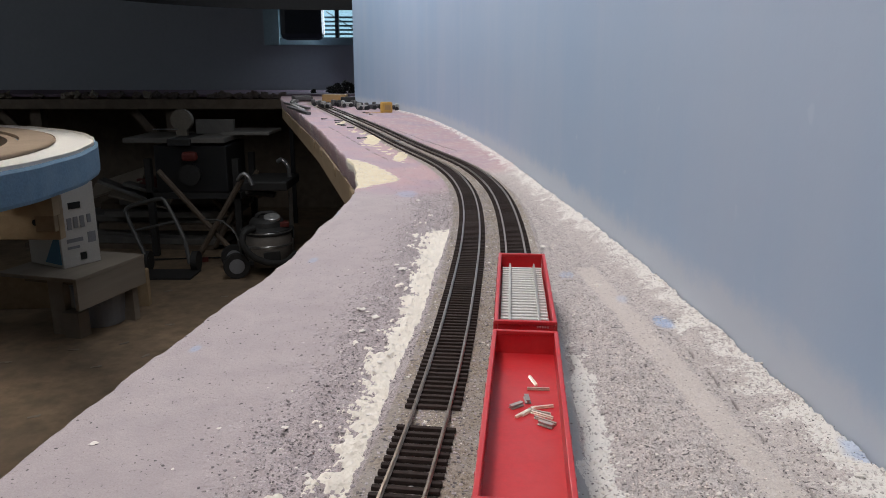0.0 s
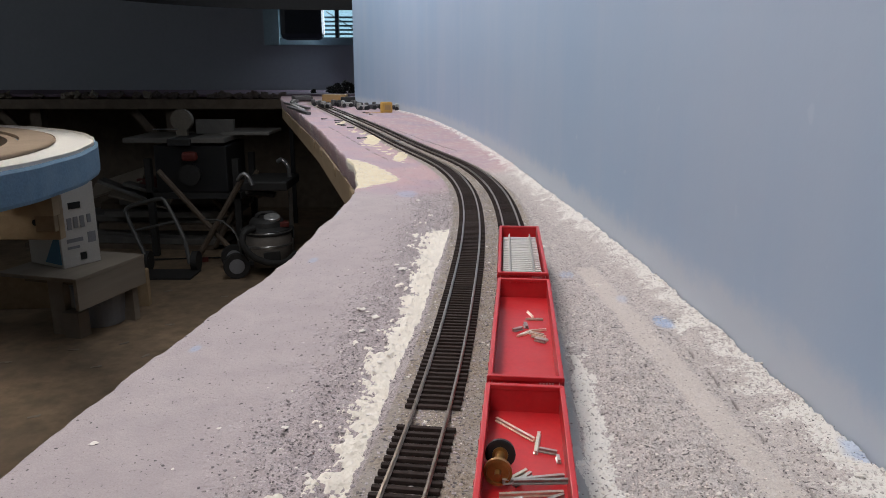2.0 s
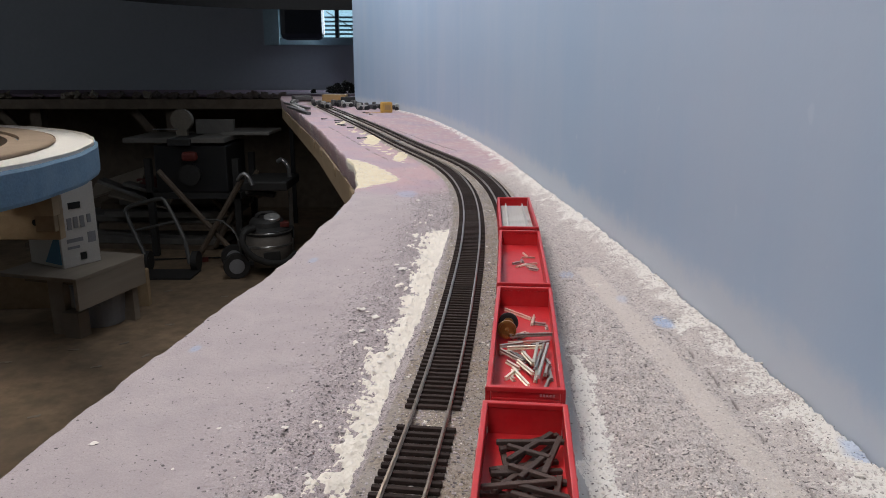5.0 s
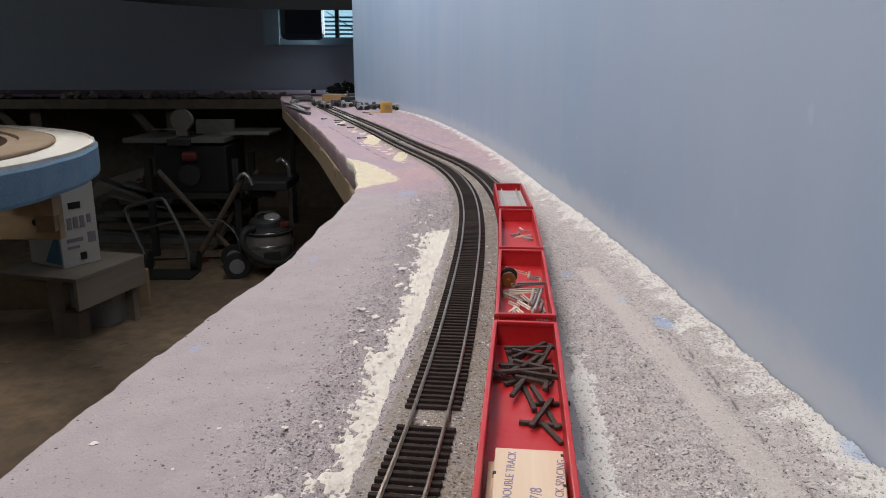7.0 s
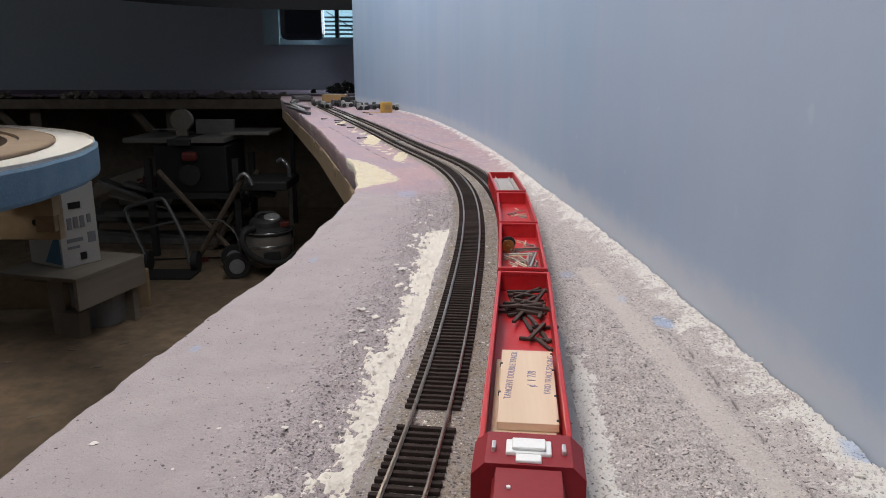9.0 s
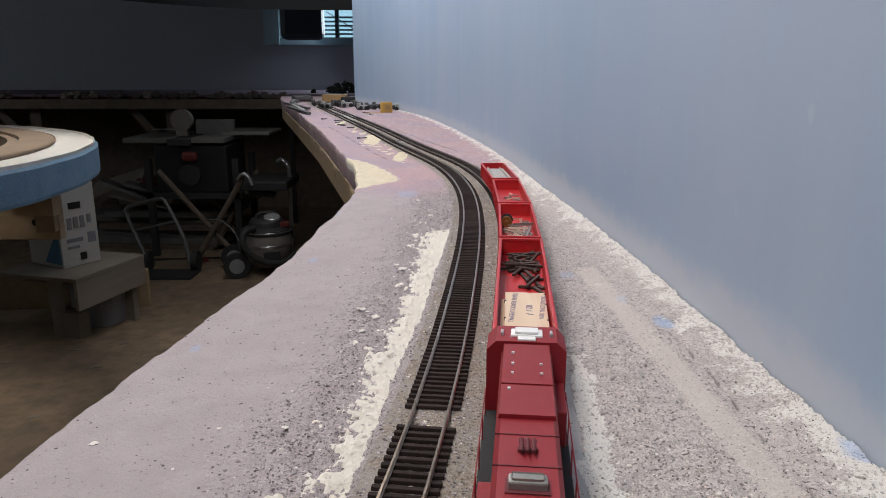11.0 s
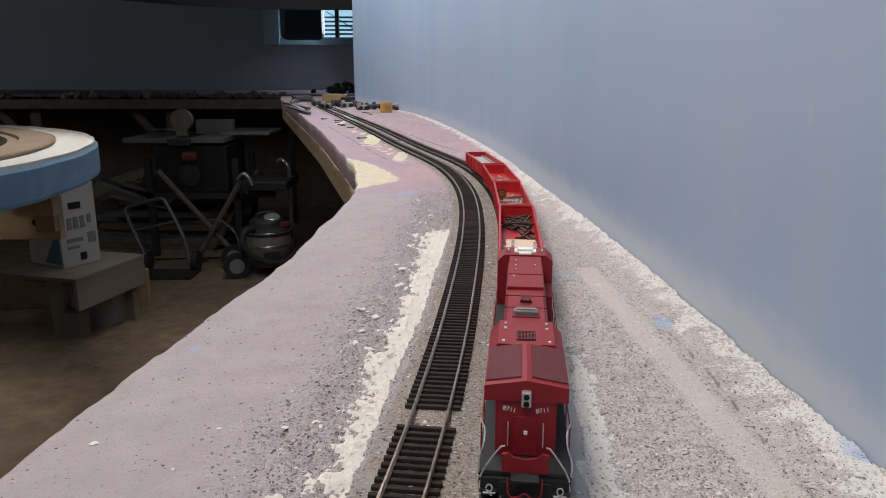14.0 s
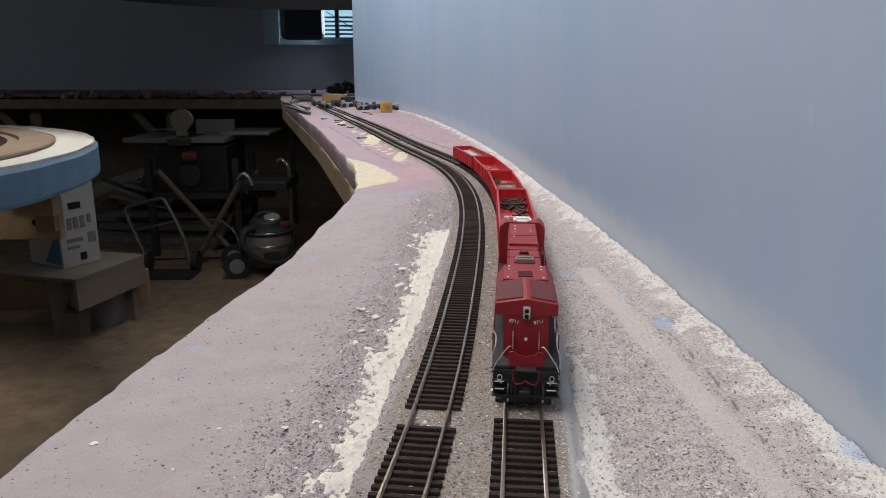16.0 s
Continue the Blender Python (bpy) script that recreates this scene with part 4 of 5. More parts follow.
        part("step_edge", boxes((min(s * 0.0105, s * 0.0150), max(s * 0.0105, s * 0.0150), -0.1159, -0.1155, 0.0083, 0.0088)), M_WHITE, loco, "white step edge")
    part("drawbar_rail", rods([(-0.0062, -0.1155, 0.0190), (-0.0062, -0.1165, 0.0140), (-0.0050, -0.1170, 0.0118), (-0.002, -0.1170, 0.0122), (0.0, -0.1170, 0.0140), (0.002, -0.1170, 0.0122), (0.0050, -0.1170, 0.0118), (0.0062, -0.1165, 0.0140), (0.0062, -0.1155, 0.0190)], 0.0004, 6), M_MAROON, loco)
    part("footboard", boxes((-0.0050, 0.0050, -0.1185, -0.1120, 0.0190, 0.0196)), M_DECK, loco, "grey tread plate")
    for s in (-1, 1):
        part("pilot", boxes((-0.0095, 0.0095, s * 0.1135 - 0.0008, s * 0.1135 + 0.0008, 0.0025, 0.0165), (-0.0160, 0.0160, s * 0.1120 - 0.0008, s * 0.1120 + 0.0008, 0.0040, 0.0125), bevel=0.0004), M_BLACK, loco)
        coupler(loco, s * 0.1145, s)
    hoses = bmesh.new()
    for x in (-0.0068, -0.0048, 0.0048, 0.0068):
        cyl(hoses, (x, -0.1150, 0.0095), (x, -0.1170, 0.0035), 0.00045, 6)
    part("brake_hose", hoses, M_BLACK, loco)
    for s in (-1, 1):
        ring = [(s * (0.0128 + 0.0012 * math.cos(a)), -0.1165, 0.0150 + 0.0016 * math.sin(a)) for a in (0, 1.05, 2.09, 3.14, 4.19, 5.24, 6.0)]
        part("uncoupling_lever", rods(ring + [(s * 0.0118, -0.1165, 0.0118)], 0.0003, 6), M_SILVER, loco, "pale looped lever")
        part("mu_hose", rods([(s * 0.0085, -0.1148, 0.0110), (s * 0.0088, -0.1175, 0.0085), (s * 0.0086, -0.1178, 0.0045)], 0.0005, 6), M_BLACK, loco)
        part("hose_end", boxes((s * 0.0086 - 0.0004, s * 0.0086 + 0.0004, -0.1184, -0.1176, 0.0030, 0.0046)), M_SILVER, loco)
    part("plow", boxes((-0.0120, 0.0120, -0.1160, -0.1146, 0.0014, 0.0052), bevel=0.0005), M_BLACK, loco)
    part("fuel_tank", boxes((-0.0150, 0.0150, -0.036, 0.040, 0.0045, 0.0125), bevel=0.002), M_BLACK, loco)
    for s in (-1, 1):
        build_truck(loco, s * 0.0770, (-0.0215, 0.0, 0.0215), 0.0128)
    return loco


loco = build_locomotive()
TRAIN.append((loco, -0.3350, 0.0770))


# ---------------------------------------------------------------- loads in the gondolas
FL = 0.0160


def bar_mesh(name, length, mat, w=0.0009, tall=0.0021):
    prof = ((-w, 0), (w, 0), (w, 0.0004), (w * 0.35, 0.0006), (w * 0.35, tall * 0.7), (w * 0.7, tall * 0.8), (w * 0.7, tall), (-w * 0.7, tall), (-w * 0.7, tall * 0.8), (-w * 0.35, tall * 0.7), (-w * 0.35, 0.0006), (-w, 0.0004))
    return finish(name, prism(prof, -length / 2, length / 2), mat)


def load_panel(car):
    panel = part("track_panel", boxes((-0.0128, 0.0128, -0.058, 0.058, FL + 0.0040, FL + 0.0047)), M_CONCRETE, car, "grey concrete-tie track panel")
    t = finish("panel_tie", boxes((-0.0140, 0.0140, -0.0014, 0.0014, 0.0, 0.0018), bevel=0.0003), M_CONCRETE)
    for k in range(22):
        part("panel_tie", t, M_CONCRETE, panel, m=pose(0, -0.0575 + k * 0.00548, FL + 0.0045))
    for s in (-1, 1):
        part("panel_rail", bar_mesh("panel_rail", 0.124, M_PEWTER, 0.0008), M_PEWTER, panel, m=pose(s * 0.0086, 0, FL + 0.0063))
    part("panel_support", boxes((-0.008, 0.008, -0.05, 0.05, FL, FL + 0.0040)), M_BLACK, car)


def load_pins(car):
    short, mid = bar_mesh("metal_pin", 0.0068, M_PEWTER, 0.0014, 0.0018), bar_mesh("metal_pin", 0.0105, M_STEEL, 0.0007, 0.0012)
    for me, x, y, a in ((mid, 0.0050, 0.0415, 18), (mid, 0.0074, 0.0325, 92), (short, -0.0026, 0.0136, -48), (short, 0.0022, 0.0205, 8), (mid, 0.0004, 0.0068, -38), (mid, 0.0030, 0.0090, -36),
                        (mid, 0.0088, 0.0136, -72), (mid, 0.0086, 0.0060, 62), (mid, 0.0098, 0.0010, 58), (short, 0.0100, -0.0030, 60), (mid, 0.0074, 0.0086, 70)):
        part("metal_pin", me, M_STEEL, car, m=pose(x - 0.001, y, FL + 0.0001, 0, 0, a))


def load_offcuts(car):
    rng = random.Random(8)
    # middle of each piece, its length, turn and layer in the pile
    rows = ((-0.0040, 0.0558, 0.0228, 44, 0), (0.0052, 0.0452, 0.0160, -6, 0), (0.0093, 0.0392, 0.0070, 74, 0), (0.0130, 0.0335, 0.0045, 6, 0),
            (0.0032, 0.0154, 0.0235, -72, 1), (0.0024, 0.0085, 0.0231, -80, 0), (-0.0030, 0.0195, 0.0114, -42, 0), (0.0085, 0.0024, 0.0125, -52, 1), (0.0060, 0.0110, 0.0200, -84, 2),
            (-0.0070, -0.0008, 0.0143, -60, 1), (-0.0062, -0.0057, 0.0145, -68, 0), (0.0001, -0.0086, 0.0190, -74, 2), (-0.0067, -0.0162, 0.0175, 43, 1), (-0.0059, -0.0238, 0.0110, 36, 0))
    more = ((-0.0020, -0.0379, 0.0215, 22, 0), (0.0003, -0.0302, 0.0180, 25, 1), (0.0014, -0.0220, 0.0140, 20, 2), (0.0024, -0.0168, 0.0120, 17, 0), (0.0077, -0.0148, 0.0343, -9, 1),
            (0.0092, -0.0242, 0.0440, -8, 2), (0.0066, -0.0244, 0.0366, -5, 0), (0.0055, -0.0165, 0.0265, -6, 2), (0.0125, -0.0319, 0.0160, 4, 0), (0.0104, -0.0462, 0.0140, -12, 0),
            (0.0106, -0.0331, 0.0123, -8, 1), (-0.0072, -0.0364, 0.0103, -24, 0), (-0.0058, -0.0403, 0.0035, 25, 0), (-0.0030, -0.0130, 0.0150, 34, 0), (0.0118, -0.0230, 0.0090, 12, 1))
    for k, (x, y, l, a, layer) in enumerate(rows + more):
        mat = M_STEEL if (k * 7) % 5 in (0, 2) or 11 < k < 18 else M_PEWTER
        part("rail_offcut", bar_mesh("rail_offcut", l, mat, 0.0009, 0.0018), mat, car, m=pose(x, y, FL + 0.0001 + 0.0019 * layer, rng.uniform(-3, 3) if layer else 0, 0, a))
        if k % 3 == 0 and layer == 0 and k > 3:
            part("rail_offcut", bar_mesh("rail_offcut", l * 0.9, M_PEWTER, 0.0010, 0.0018), M_PEWTER, car, m=pose(x + 0.0023, y - 0.0015, FL + 0.0001, 0, 0, a + rng.uniform(-6, 6)))
    spool = part("spool", lathe(((0.0030, 0.0), (0.0030, 0.0010), (0.0020, 0.0012), (0.0020, 0.0130), (0.0052, 0.0132), (0.0052, 0.0148), (0.0042, 0.0150), (0.0040, 0.0142), (0.0012, 0.0142), (0.0010, 0.0175)), 24), M_BRASS, car, "brass and black wheel spool", m=pose(-0.0092, 0.0270, FL + 0.0054, 86, 0, -2))
    part("spool_flange", lathe(((0.0057, 0.0), (0.0058, 0.0016), (0.0050, 0.0018)), 24), M_BLACK, spool, m=pose(0, 0, -0.0016))


def load_ties_and_ply(car):
    FL = 0.0180
    rng = random.Random(12)
    long_tie = finish("loose_tie", boxes((-0.0011, 0.0011, -0.0135, 0.0135, 0.0, 0.0018), bevel=0.0003), M_LOOSE_TIE)
    short_tie = finish("loose_tie", boxes((-0.0011, 0.0011, -0.0090, 0.0090, 0.0, 0.0018), bevel=0.0003), M_LOOSE_TIE)
    rows = ((0.0021, 0.1000, 1, -57, 1), (0.0026, 0.0748, 0, 65, 2), (0.0024, 0.0934, 1, -38, 2), (-0.0024, 0.0548, 1, -15, 1), (0.0019, 0.0461, 1, 10, 0), (0.0054, 0.0460, 0, 15, 1), (0.0108, 0.0636, 1, -8, 1),
            (0.0104, 0.0880, 1, -15, 2), (0.0071, 0.0286, 1, -20, 1), (0.0108, 0.0144, 0, 25, 0), (0.0114, 0.0270, 0, 13, 0), (0.0110, 0.0411, 0, -84, 0), (-0.0074, 0.0900, 1, 8, 0), (0.0000, 0.0860, 1, -70, 0))
    for x, y, k, a, layer in rows:
        part("loose_tie", long_tie if k else short_tie, M_LOOSE_TIE, car, m=pose(x, y, FL + 0.0001 + 0.0020 * layer, rng.uniform(-3, 3), 0, a))
    for k in range(16):
        y = rng.uniform(0.060, 0.098)
        part("loose_tie", short_tie if rng.random() < 0.6 else long_tie, M_LOOSE_TIE, car, m=pose(rng.uniform(-0.004, 0.006), y, FL + 0.0001 + 0.0020 * (k % 3), rng.uniform(-4, 4), 0, rng.choice((rng.uniform(-55, -20), rng.uniform(60, 110)))))
    part("loose_tie", short_tie, M_LOOSE_TIE, car, m=pose(0.0065, 0.0215, FL + 0.0001, 0, 0, 84))
    part("plywood_gauge", boxes((-0.0136, 0.0128, -0.1010, -0.0140, FL, FL + 0.0034), bevel=0.0003), M_PLY, car, "lower plywood gauge block")
    top = part("plywood_gauge", boxes((-0.0112, 0.0138, -0.0880, -0.0105, FL + 0.0036, FL + 0.0072), bevel=0.0003), M_PLY, car, "pale plywood track gauge with handwritten notes")
    z = FL + 0.0073
    lettering("handwriting", "TANGENT DOUBLE TRACK", 0.0044, pose(-0.0060, -0.0400, z, 0, 0, 87), top, M_INK)
    lettering("handwriting", "YARD TRACK SPACING", 0.0042, pose(0.0114, -0.0390, z, 0, 0, 86), top, M_INK)
    lettering("handwriting", "¢  1 7/8", 0.0058, pose(0.0034, -0.0450, z, 0, 0, 88), top, M_INK)
    notch = finish("notch", boxes((-0.0006, 0.0006, -0.0008, 0.0008, -0.0018, 0.0001)), M_BLACK)
    for x, y in ((0.0134, -0.014), (0.0134, -0.034), (0.0134, -0.062), (0.0134, -0.085), (-0.0109, -0.028), (-0.0109, -0.060)):
        part("notch", notch, M_BLACK, top, "dark saw notch", m=pose(x, y, z))


load_panel(car_a)
load_pins(car_b)
load_offcuts(car_c)
load_ties_and_ply(car_d)


# ---------------------------------------------------------------- foam loop and room contents
def build_loop():
    cx, cy, r, z = -2.385, 1.95, 1.318, -0.0765
    loop = thing("foam_loop", "round loop base of blue foam with white painted top", "layout module")
    def ring(r0, r1, z0, z1, seg=160, wob=0.0):
        bm = bmesh.new()
        rings = []
        for k in range(seg):
            a = 2 * math.pi * k / seg
            w = wob * noise.noise((math.cos(a) * 9, math.sin(a) * 9, 0))
            rings.append([bm.verts.new((cx + q * math.cos(a), cy + q * math.sin(a), zz)) for q, zz in ((r0, z0), (r1 - 0.004 + w, z0), (r1 + w, z0 + 0.01), (r1 + w, z1 - 0.008), (r1 - 0.008 + w, z1), (r0, z1))])
        for k in range(seg):
            p, q = rings[k], rings[(k + 1) % seg]
            for i in range(6):
                bm.faces.new((p[i], p[(i + 1) % 6], q[(i + 1) % 6], q[i]))
        return bm
    part("inner_wall", ring(1.045, 1.079, z - 0.115, z + 0.006), M_ROADBED, loop, "bare wooden inner wall")
    part("foam_ring", ring(1.075, r, z - 0.098, z - 0.002, wob=0.008), M_BLUEFOAM, loop, "blue foam board edge")
    part("plaster_top", ring(1.085, r - 0.010, z - 0.002, z + 0.002, wob=0.008), M_CHIP, loop, "white painted top")
    part("roadbed_ring", ring(1.080, 1.190, z + 0.002, z + 0.014), M_ROADBED, loop, "brown wooden roadbed ring")
    part("cross_beam", boxes((cx - 1.2, cx + 1.15, cy + 0.30, cy + 0.34, z - 0.21, z - 0.116), (cx + 0.9, cx + 0.94, cy - 0.8, cy + 0.8, z - 0.21, z - 0.116)), M_LUMBER, loop)
    part("support_beam", boxes((cx + 0.1, cx + 0.985, cy + 0.63, cy + 0.67, z - 0.365, z - 0.205), bevel=0.003), M_LUMBER, loop, "bare lumber beam under the foam")
    part("support_post", boxes((cx + 0.915, cx + 0.985, cy + 0.60, cy + 0.628, z - 0.330, z - 0.098), bevel=0.003), M_LUMBER, loop)
    bm = bmesh.new()
    cyl(bm, (cx + 0.90, cy + 0.627, z - 0.30), (cx + 0.90, cy + 0.640, z - 0.30), 0.012, 16)
    part("bolt_hole", bm, M_BLACK, loop, "dark bolt hole")
    legs = finish("leg", boxes((-0.045, 0.045, -0.045, 0.045, FLOOR_Z, z - 0.21)), M_LUMBER)
    for x, y in ((-0.2, 0.32), (-0.9, 0.32), (-0.5, -0.7), (-0.9, -0.7)):
        part("leg", legs, M_LUMBER, loop, m=pose(cx + x, cy + y, 0))


build_loop()

def build_stool():
    st = thing("work_stool", "low wooden work platform with dusty plywood top", "stool", m=pose(-1.754, 3.309, 0, 0, 0, -15))
    zt = -0.726
    part("top_board", boxes((-0.215, 0.215, -0.228, 0.235, zt - 0.018, zt), bevel=0.003), M_GREYPLY, st)
    part("apron", boxes((0.194, 0.213, -0.226, 0.233, zt - 0.150, zt - 0.018), bevel=0.002), M_GREYPLY, st)
    part("apron", boxes((-0.213, 0.19, 0.20, 0.22, zt - 0.12, zt - 0.018)), M_OLD_WOOD, st)
    part("rail", boxes((-0.195, 0.19, -0.10, -0.065, zt - 0.075, zt - 0.018), bevel=0.002), M_OLD_WOOD, st)
    leg = finish("leg", boxes((-0.042, 0.042, -0.02, 0.02, FLOOR_Z, zt - 0.018), bevel=0.002), M_GREYPLY)
    for x, y in ((-0.02, -0.085), (-0.16, 0.17), (0.15, 0.17)):
        part("leg", leg, M_GREYPLY, st, m=pose(x, y, 0))
    part("foot_block", boxes((0.025, 0.115, -0.135, -0.062, FLOOR_Z, FLOOR_Z + 0.125), bevel=0.004), M_GREYPLY, st, "dusty block beside the leg")
    thing("bucket", "grey plastic bucket under the stool", "bucket", m=pose(-1.69, 3.40, FLOOR_Z),
          bm=lathe(((0.10, 0.0), (0.105, 0.004), (0.125, 0.20), (0.13, 0.20), (0.13, 0.21), (0.118, 0.21)), 28), material=M_PRINT, smooth_it=False)
    box1 = thing("carton", "white cardboard carton with blue print and hand hole on stool", "box", m=pose(-1.738, 3.196, zt, 0, 0, 60))
    part("body", boxes((0.0, 0.19, 0.0, 0.255, 0.0, 0.385), bevel=0.004), M_CARD, box1)
    part("hand_hole", boxes((0.055, 0.115, -0.0025, 0.002, 0.270, 0.300), bevel=0.001), M_BLACK, box1, "dark hand hole")
    for k, (x, w, z, h) in enumerate(((0.040, 0.022, 0.175, 0.055), (0.072, 0.022, 0.180, 0.052), (0.104, 0.022, 0.178, 0.055), (0.140, 0.020, 0.195, 0.040), (0.030, 0.080, 0.115, 0.018), (0.030, 0.060, 0.085, 0.012), (0.135, 0.040, 0.100, 0.050))):
        part("print_bar", boxes((x, x + w, -0.0022, 0.002, z, z + h)), M_PRINT, box1, "grey printed bar")
    part("print_mark", boxes((0.088, 0.118, -0.0024, 0.002, 0.026, 0.060)), M_BLACK, box1, "dark printed square")
    bm = bmesh.new()
    v = [bm.verts.new(c) for c in ((-0.0022, 0.135, 0.018), (-0.0022, 0.012, 0.018), (-0.0022, 0.012, 0.195), (0.001, 0.135, 0.018), (0.001, 0.012, 0.018), (0.001, 0.012, 0.195))]
    for f in ((0, 1, 2), (5, 4, 3), (0, 3, 4, 1), (1, 4, 5, 2), (2, 5, 3, 0)):
        bm.faces.new([v[i] for i in f])
    part("printed_corner", bm, M_CARDBLUE, box1, "blue printed triangle")


build_stool()


def build_vac():
    vac = thing("shop_vacuum", "grey and black shop vacuum on wheels with ribbed hose", "vacuum cleaner", m=pose(-1.08, 4.34, FLOOR_Z, 0, 0, 20) @ Matrix.Scale(0.9, 4))
    part("drum", lathe(((0.13, 0.05), (0.155, 0.06), (0.165, 0.20), (0.160, 0.27), (0.155, 0.275)), 32), M_VACGREY, vac, smooth_it=True)
    part("band", lathe(((0.166, 0.19), (0.168, 0.192), (0.168, 0.204), (0.166, 0.206)), 32), M_ALU, vac, "pale trim band")
    part("lid", lathe(((0.164, 0.27), (0.167, 0.276), (0.166, 0.300), (0.145, 0.312), (0.122, 0.320), (0.115, 0.350), (0.096, 0.372), (0.03, 0.378)), 32), M_TOOL, vac)
    part("lid_band", lathe(((0.1665, 0.284), (0.169, 0.286), (0.169, 0.293), (0.1665, 0.295)), 32), M_ALU, vac, "pale lid band")
    part("filter_cap", lathe(((0.055, 0.0), (0.055, 0.014), (0.047, 0.020), (0.012, 0.020), (0.010, 0.026)), 24), M_SILVER, vac, "dusty silver motor cap", m=pose(0.03, -0.05, 0.372, 14, 0, 0))
    part("label_plate", boxes((-0.05, 0.06, -0.170, -0.160, 0.10, 0.17), bevel=0.003), M_TOOL, vac, "dark label plate")
    part("latch", boxes((-0.178, -0.165, -0.03, 0.03, 0.22, 0.30), bevel=0.004), M_TOOL, vac)
    part("latch", boxes((0.165, 0.178, -0.03, 0.03, 0.22, 0.30), bevel=0.004), M_TOOL, vac)
    part("axle_arm", boxes((-0.235, -0.10, -0.11, 0.11, 0.07, 0.10), bevel=0.004), M_TOOL, vac)
    part("handle", rods([(-0.07, 0, 0.35), (-0.06, 0, 0.405), (0.06, 0, 0.405), (0.07, 0, 0.35)], 0.014, 10), M_TOOL, vac)
    part("switch_panel", boxes((0.075, 0.135, -0.10, -0.03, 0.315, 0.350), bevel=0.006), M_DARKRED, vac)
    for s in (-1, 1):
        bm = bmesh.new()
        cyl(bm, (-0.225, s * 0.13 - 0.02, 0.085), (-0.225, s * 0.13 + 0.02, 0.085), 0.085, 28)
        wheel = part("wheel", bm, M_TOOL, vac, "black wheel with pale hub")
        bm = bmesh.new()
        cyl(bm, (-0.225, s * 0.13 - 0.023, 0.085), (-0.225, s * 0.13 + 0.023, 0.085), 0.050, 20)
        part("hub", bm, M_PRINT, wheel)
        bm = bmesh.new()
        cyl(bm, (0.13, s * 0.1 - 0.012, 0.03), (0.13, s * 0.1 + 0.012, 0.03), 0.03, 16)
        part("caster", bm, M_TOOL, vac)
        part("caster_arm", boxes((0.09, 0.14, s * 0.1 - 0.02, s * 0.1 + 0.02, 0.035, 0.08), bevel=0.004), M_TOOL, vac)
    pts = [(-0.10, -0.13, 0.33), (-0.17, -0.18, 0.32), (-0.19, -0.20, 0.25), (-0.13, -0.22, 0.16), (-0.02, -0.21, 0.10), (0.09, -0.18, 0.09), (0.17, -0.10, 0.13)]
    part("hose", rods(pts, 0.022, 12), M_TOOL, vac, "black ribbed hose")


build_vac()


def build_saw():
    saw = thing("table_saw", "table saw with grey extension wings and fence on a dark stand", "table saw", m=pose(-1.62, 4.9, 0))
    part("left_wing", boxes((-0.43, -0.13, -0.25, 0.25, -0.295, -0.262), bevel=0.004), M_SAWTOP, saw)
    part("right_wing", boxes((0.00, 0.22, -0.25, 0.25, -0.295, -0.262), bevel=0.004), M_SAWTOP, saw)
    part("table", boxes((-0.14, 0.01, -0.27, 0.25, -0.31, -0.268), bevel=0.004), M_TOOL, saw)
    part("outfeed_board", boxes((0.14, 0.46, -0.05, 0.35, -0.262, -0.242), bevel=0.003), M_GREYBOARD, saw)
    bm = bmesh.new()
    cyl(bm, (-0.125, -0.02, -0.165), (-0.125, 0.02, -0.165), 0.072, 30)
    box(bm, -0.165, -0.095, -0.018, 0.018, -0.27, -0.19)
    part("blade_guard", bm, M_GUARD, saw, "dusty round blade guard")
    bm = bmesh.new()
    cyl(bm, (-0.105, -0.03, -0.165), (-0.105, -0.022, -0.165), 0.050, 28)
    part("blade", bm, M_GUARD, saw)
    part("fence", boxes((-0.06, 0.20, 0.06, 0.10, -0.262, -0.165), bevel=0.004), M_GREYBOARD, saw)
    part("mitre_bar", boxes((-0.28, -0.12, -0.12, -0.10, -0.222, -0.214)), M_ALU, saw)
    part("body", boxes((-0.25, 0.22, -0.22, 0.22, -0.62, -0.312), bevel=0.01), M_BLACK, saw)
    part("motor", boxes((-0.06, 0.04, -0.27, -0.22, -0.41, -0.35), bevel=0.02), M_DARKRED, saw, "dull red motor housing")
    bm = bmesh.new()
    cyl(bm, (-0.02, -0.25, -0.50), (-0.02, -0.222, -0.50), 0.07, 24)
    part("hand_wheel", bm, M_TOOL, saw, "dark crank wheel")
    for x in (-0.30, 0.27):
        for y in (-0.2, 0.2):
            part("leg", boxes((x - 0.02, x + 0.02, y - 0.02, y + 0.02, FLOOR_Z, -0.40)), M_TOOL, saw)
    part("shelf", boxes((-0.32, 0.30, -0.22, 0.22, -0.66, -0.62)), M_TOOL, saw)


build_saw()


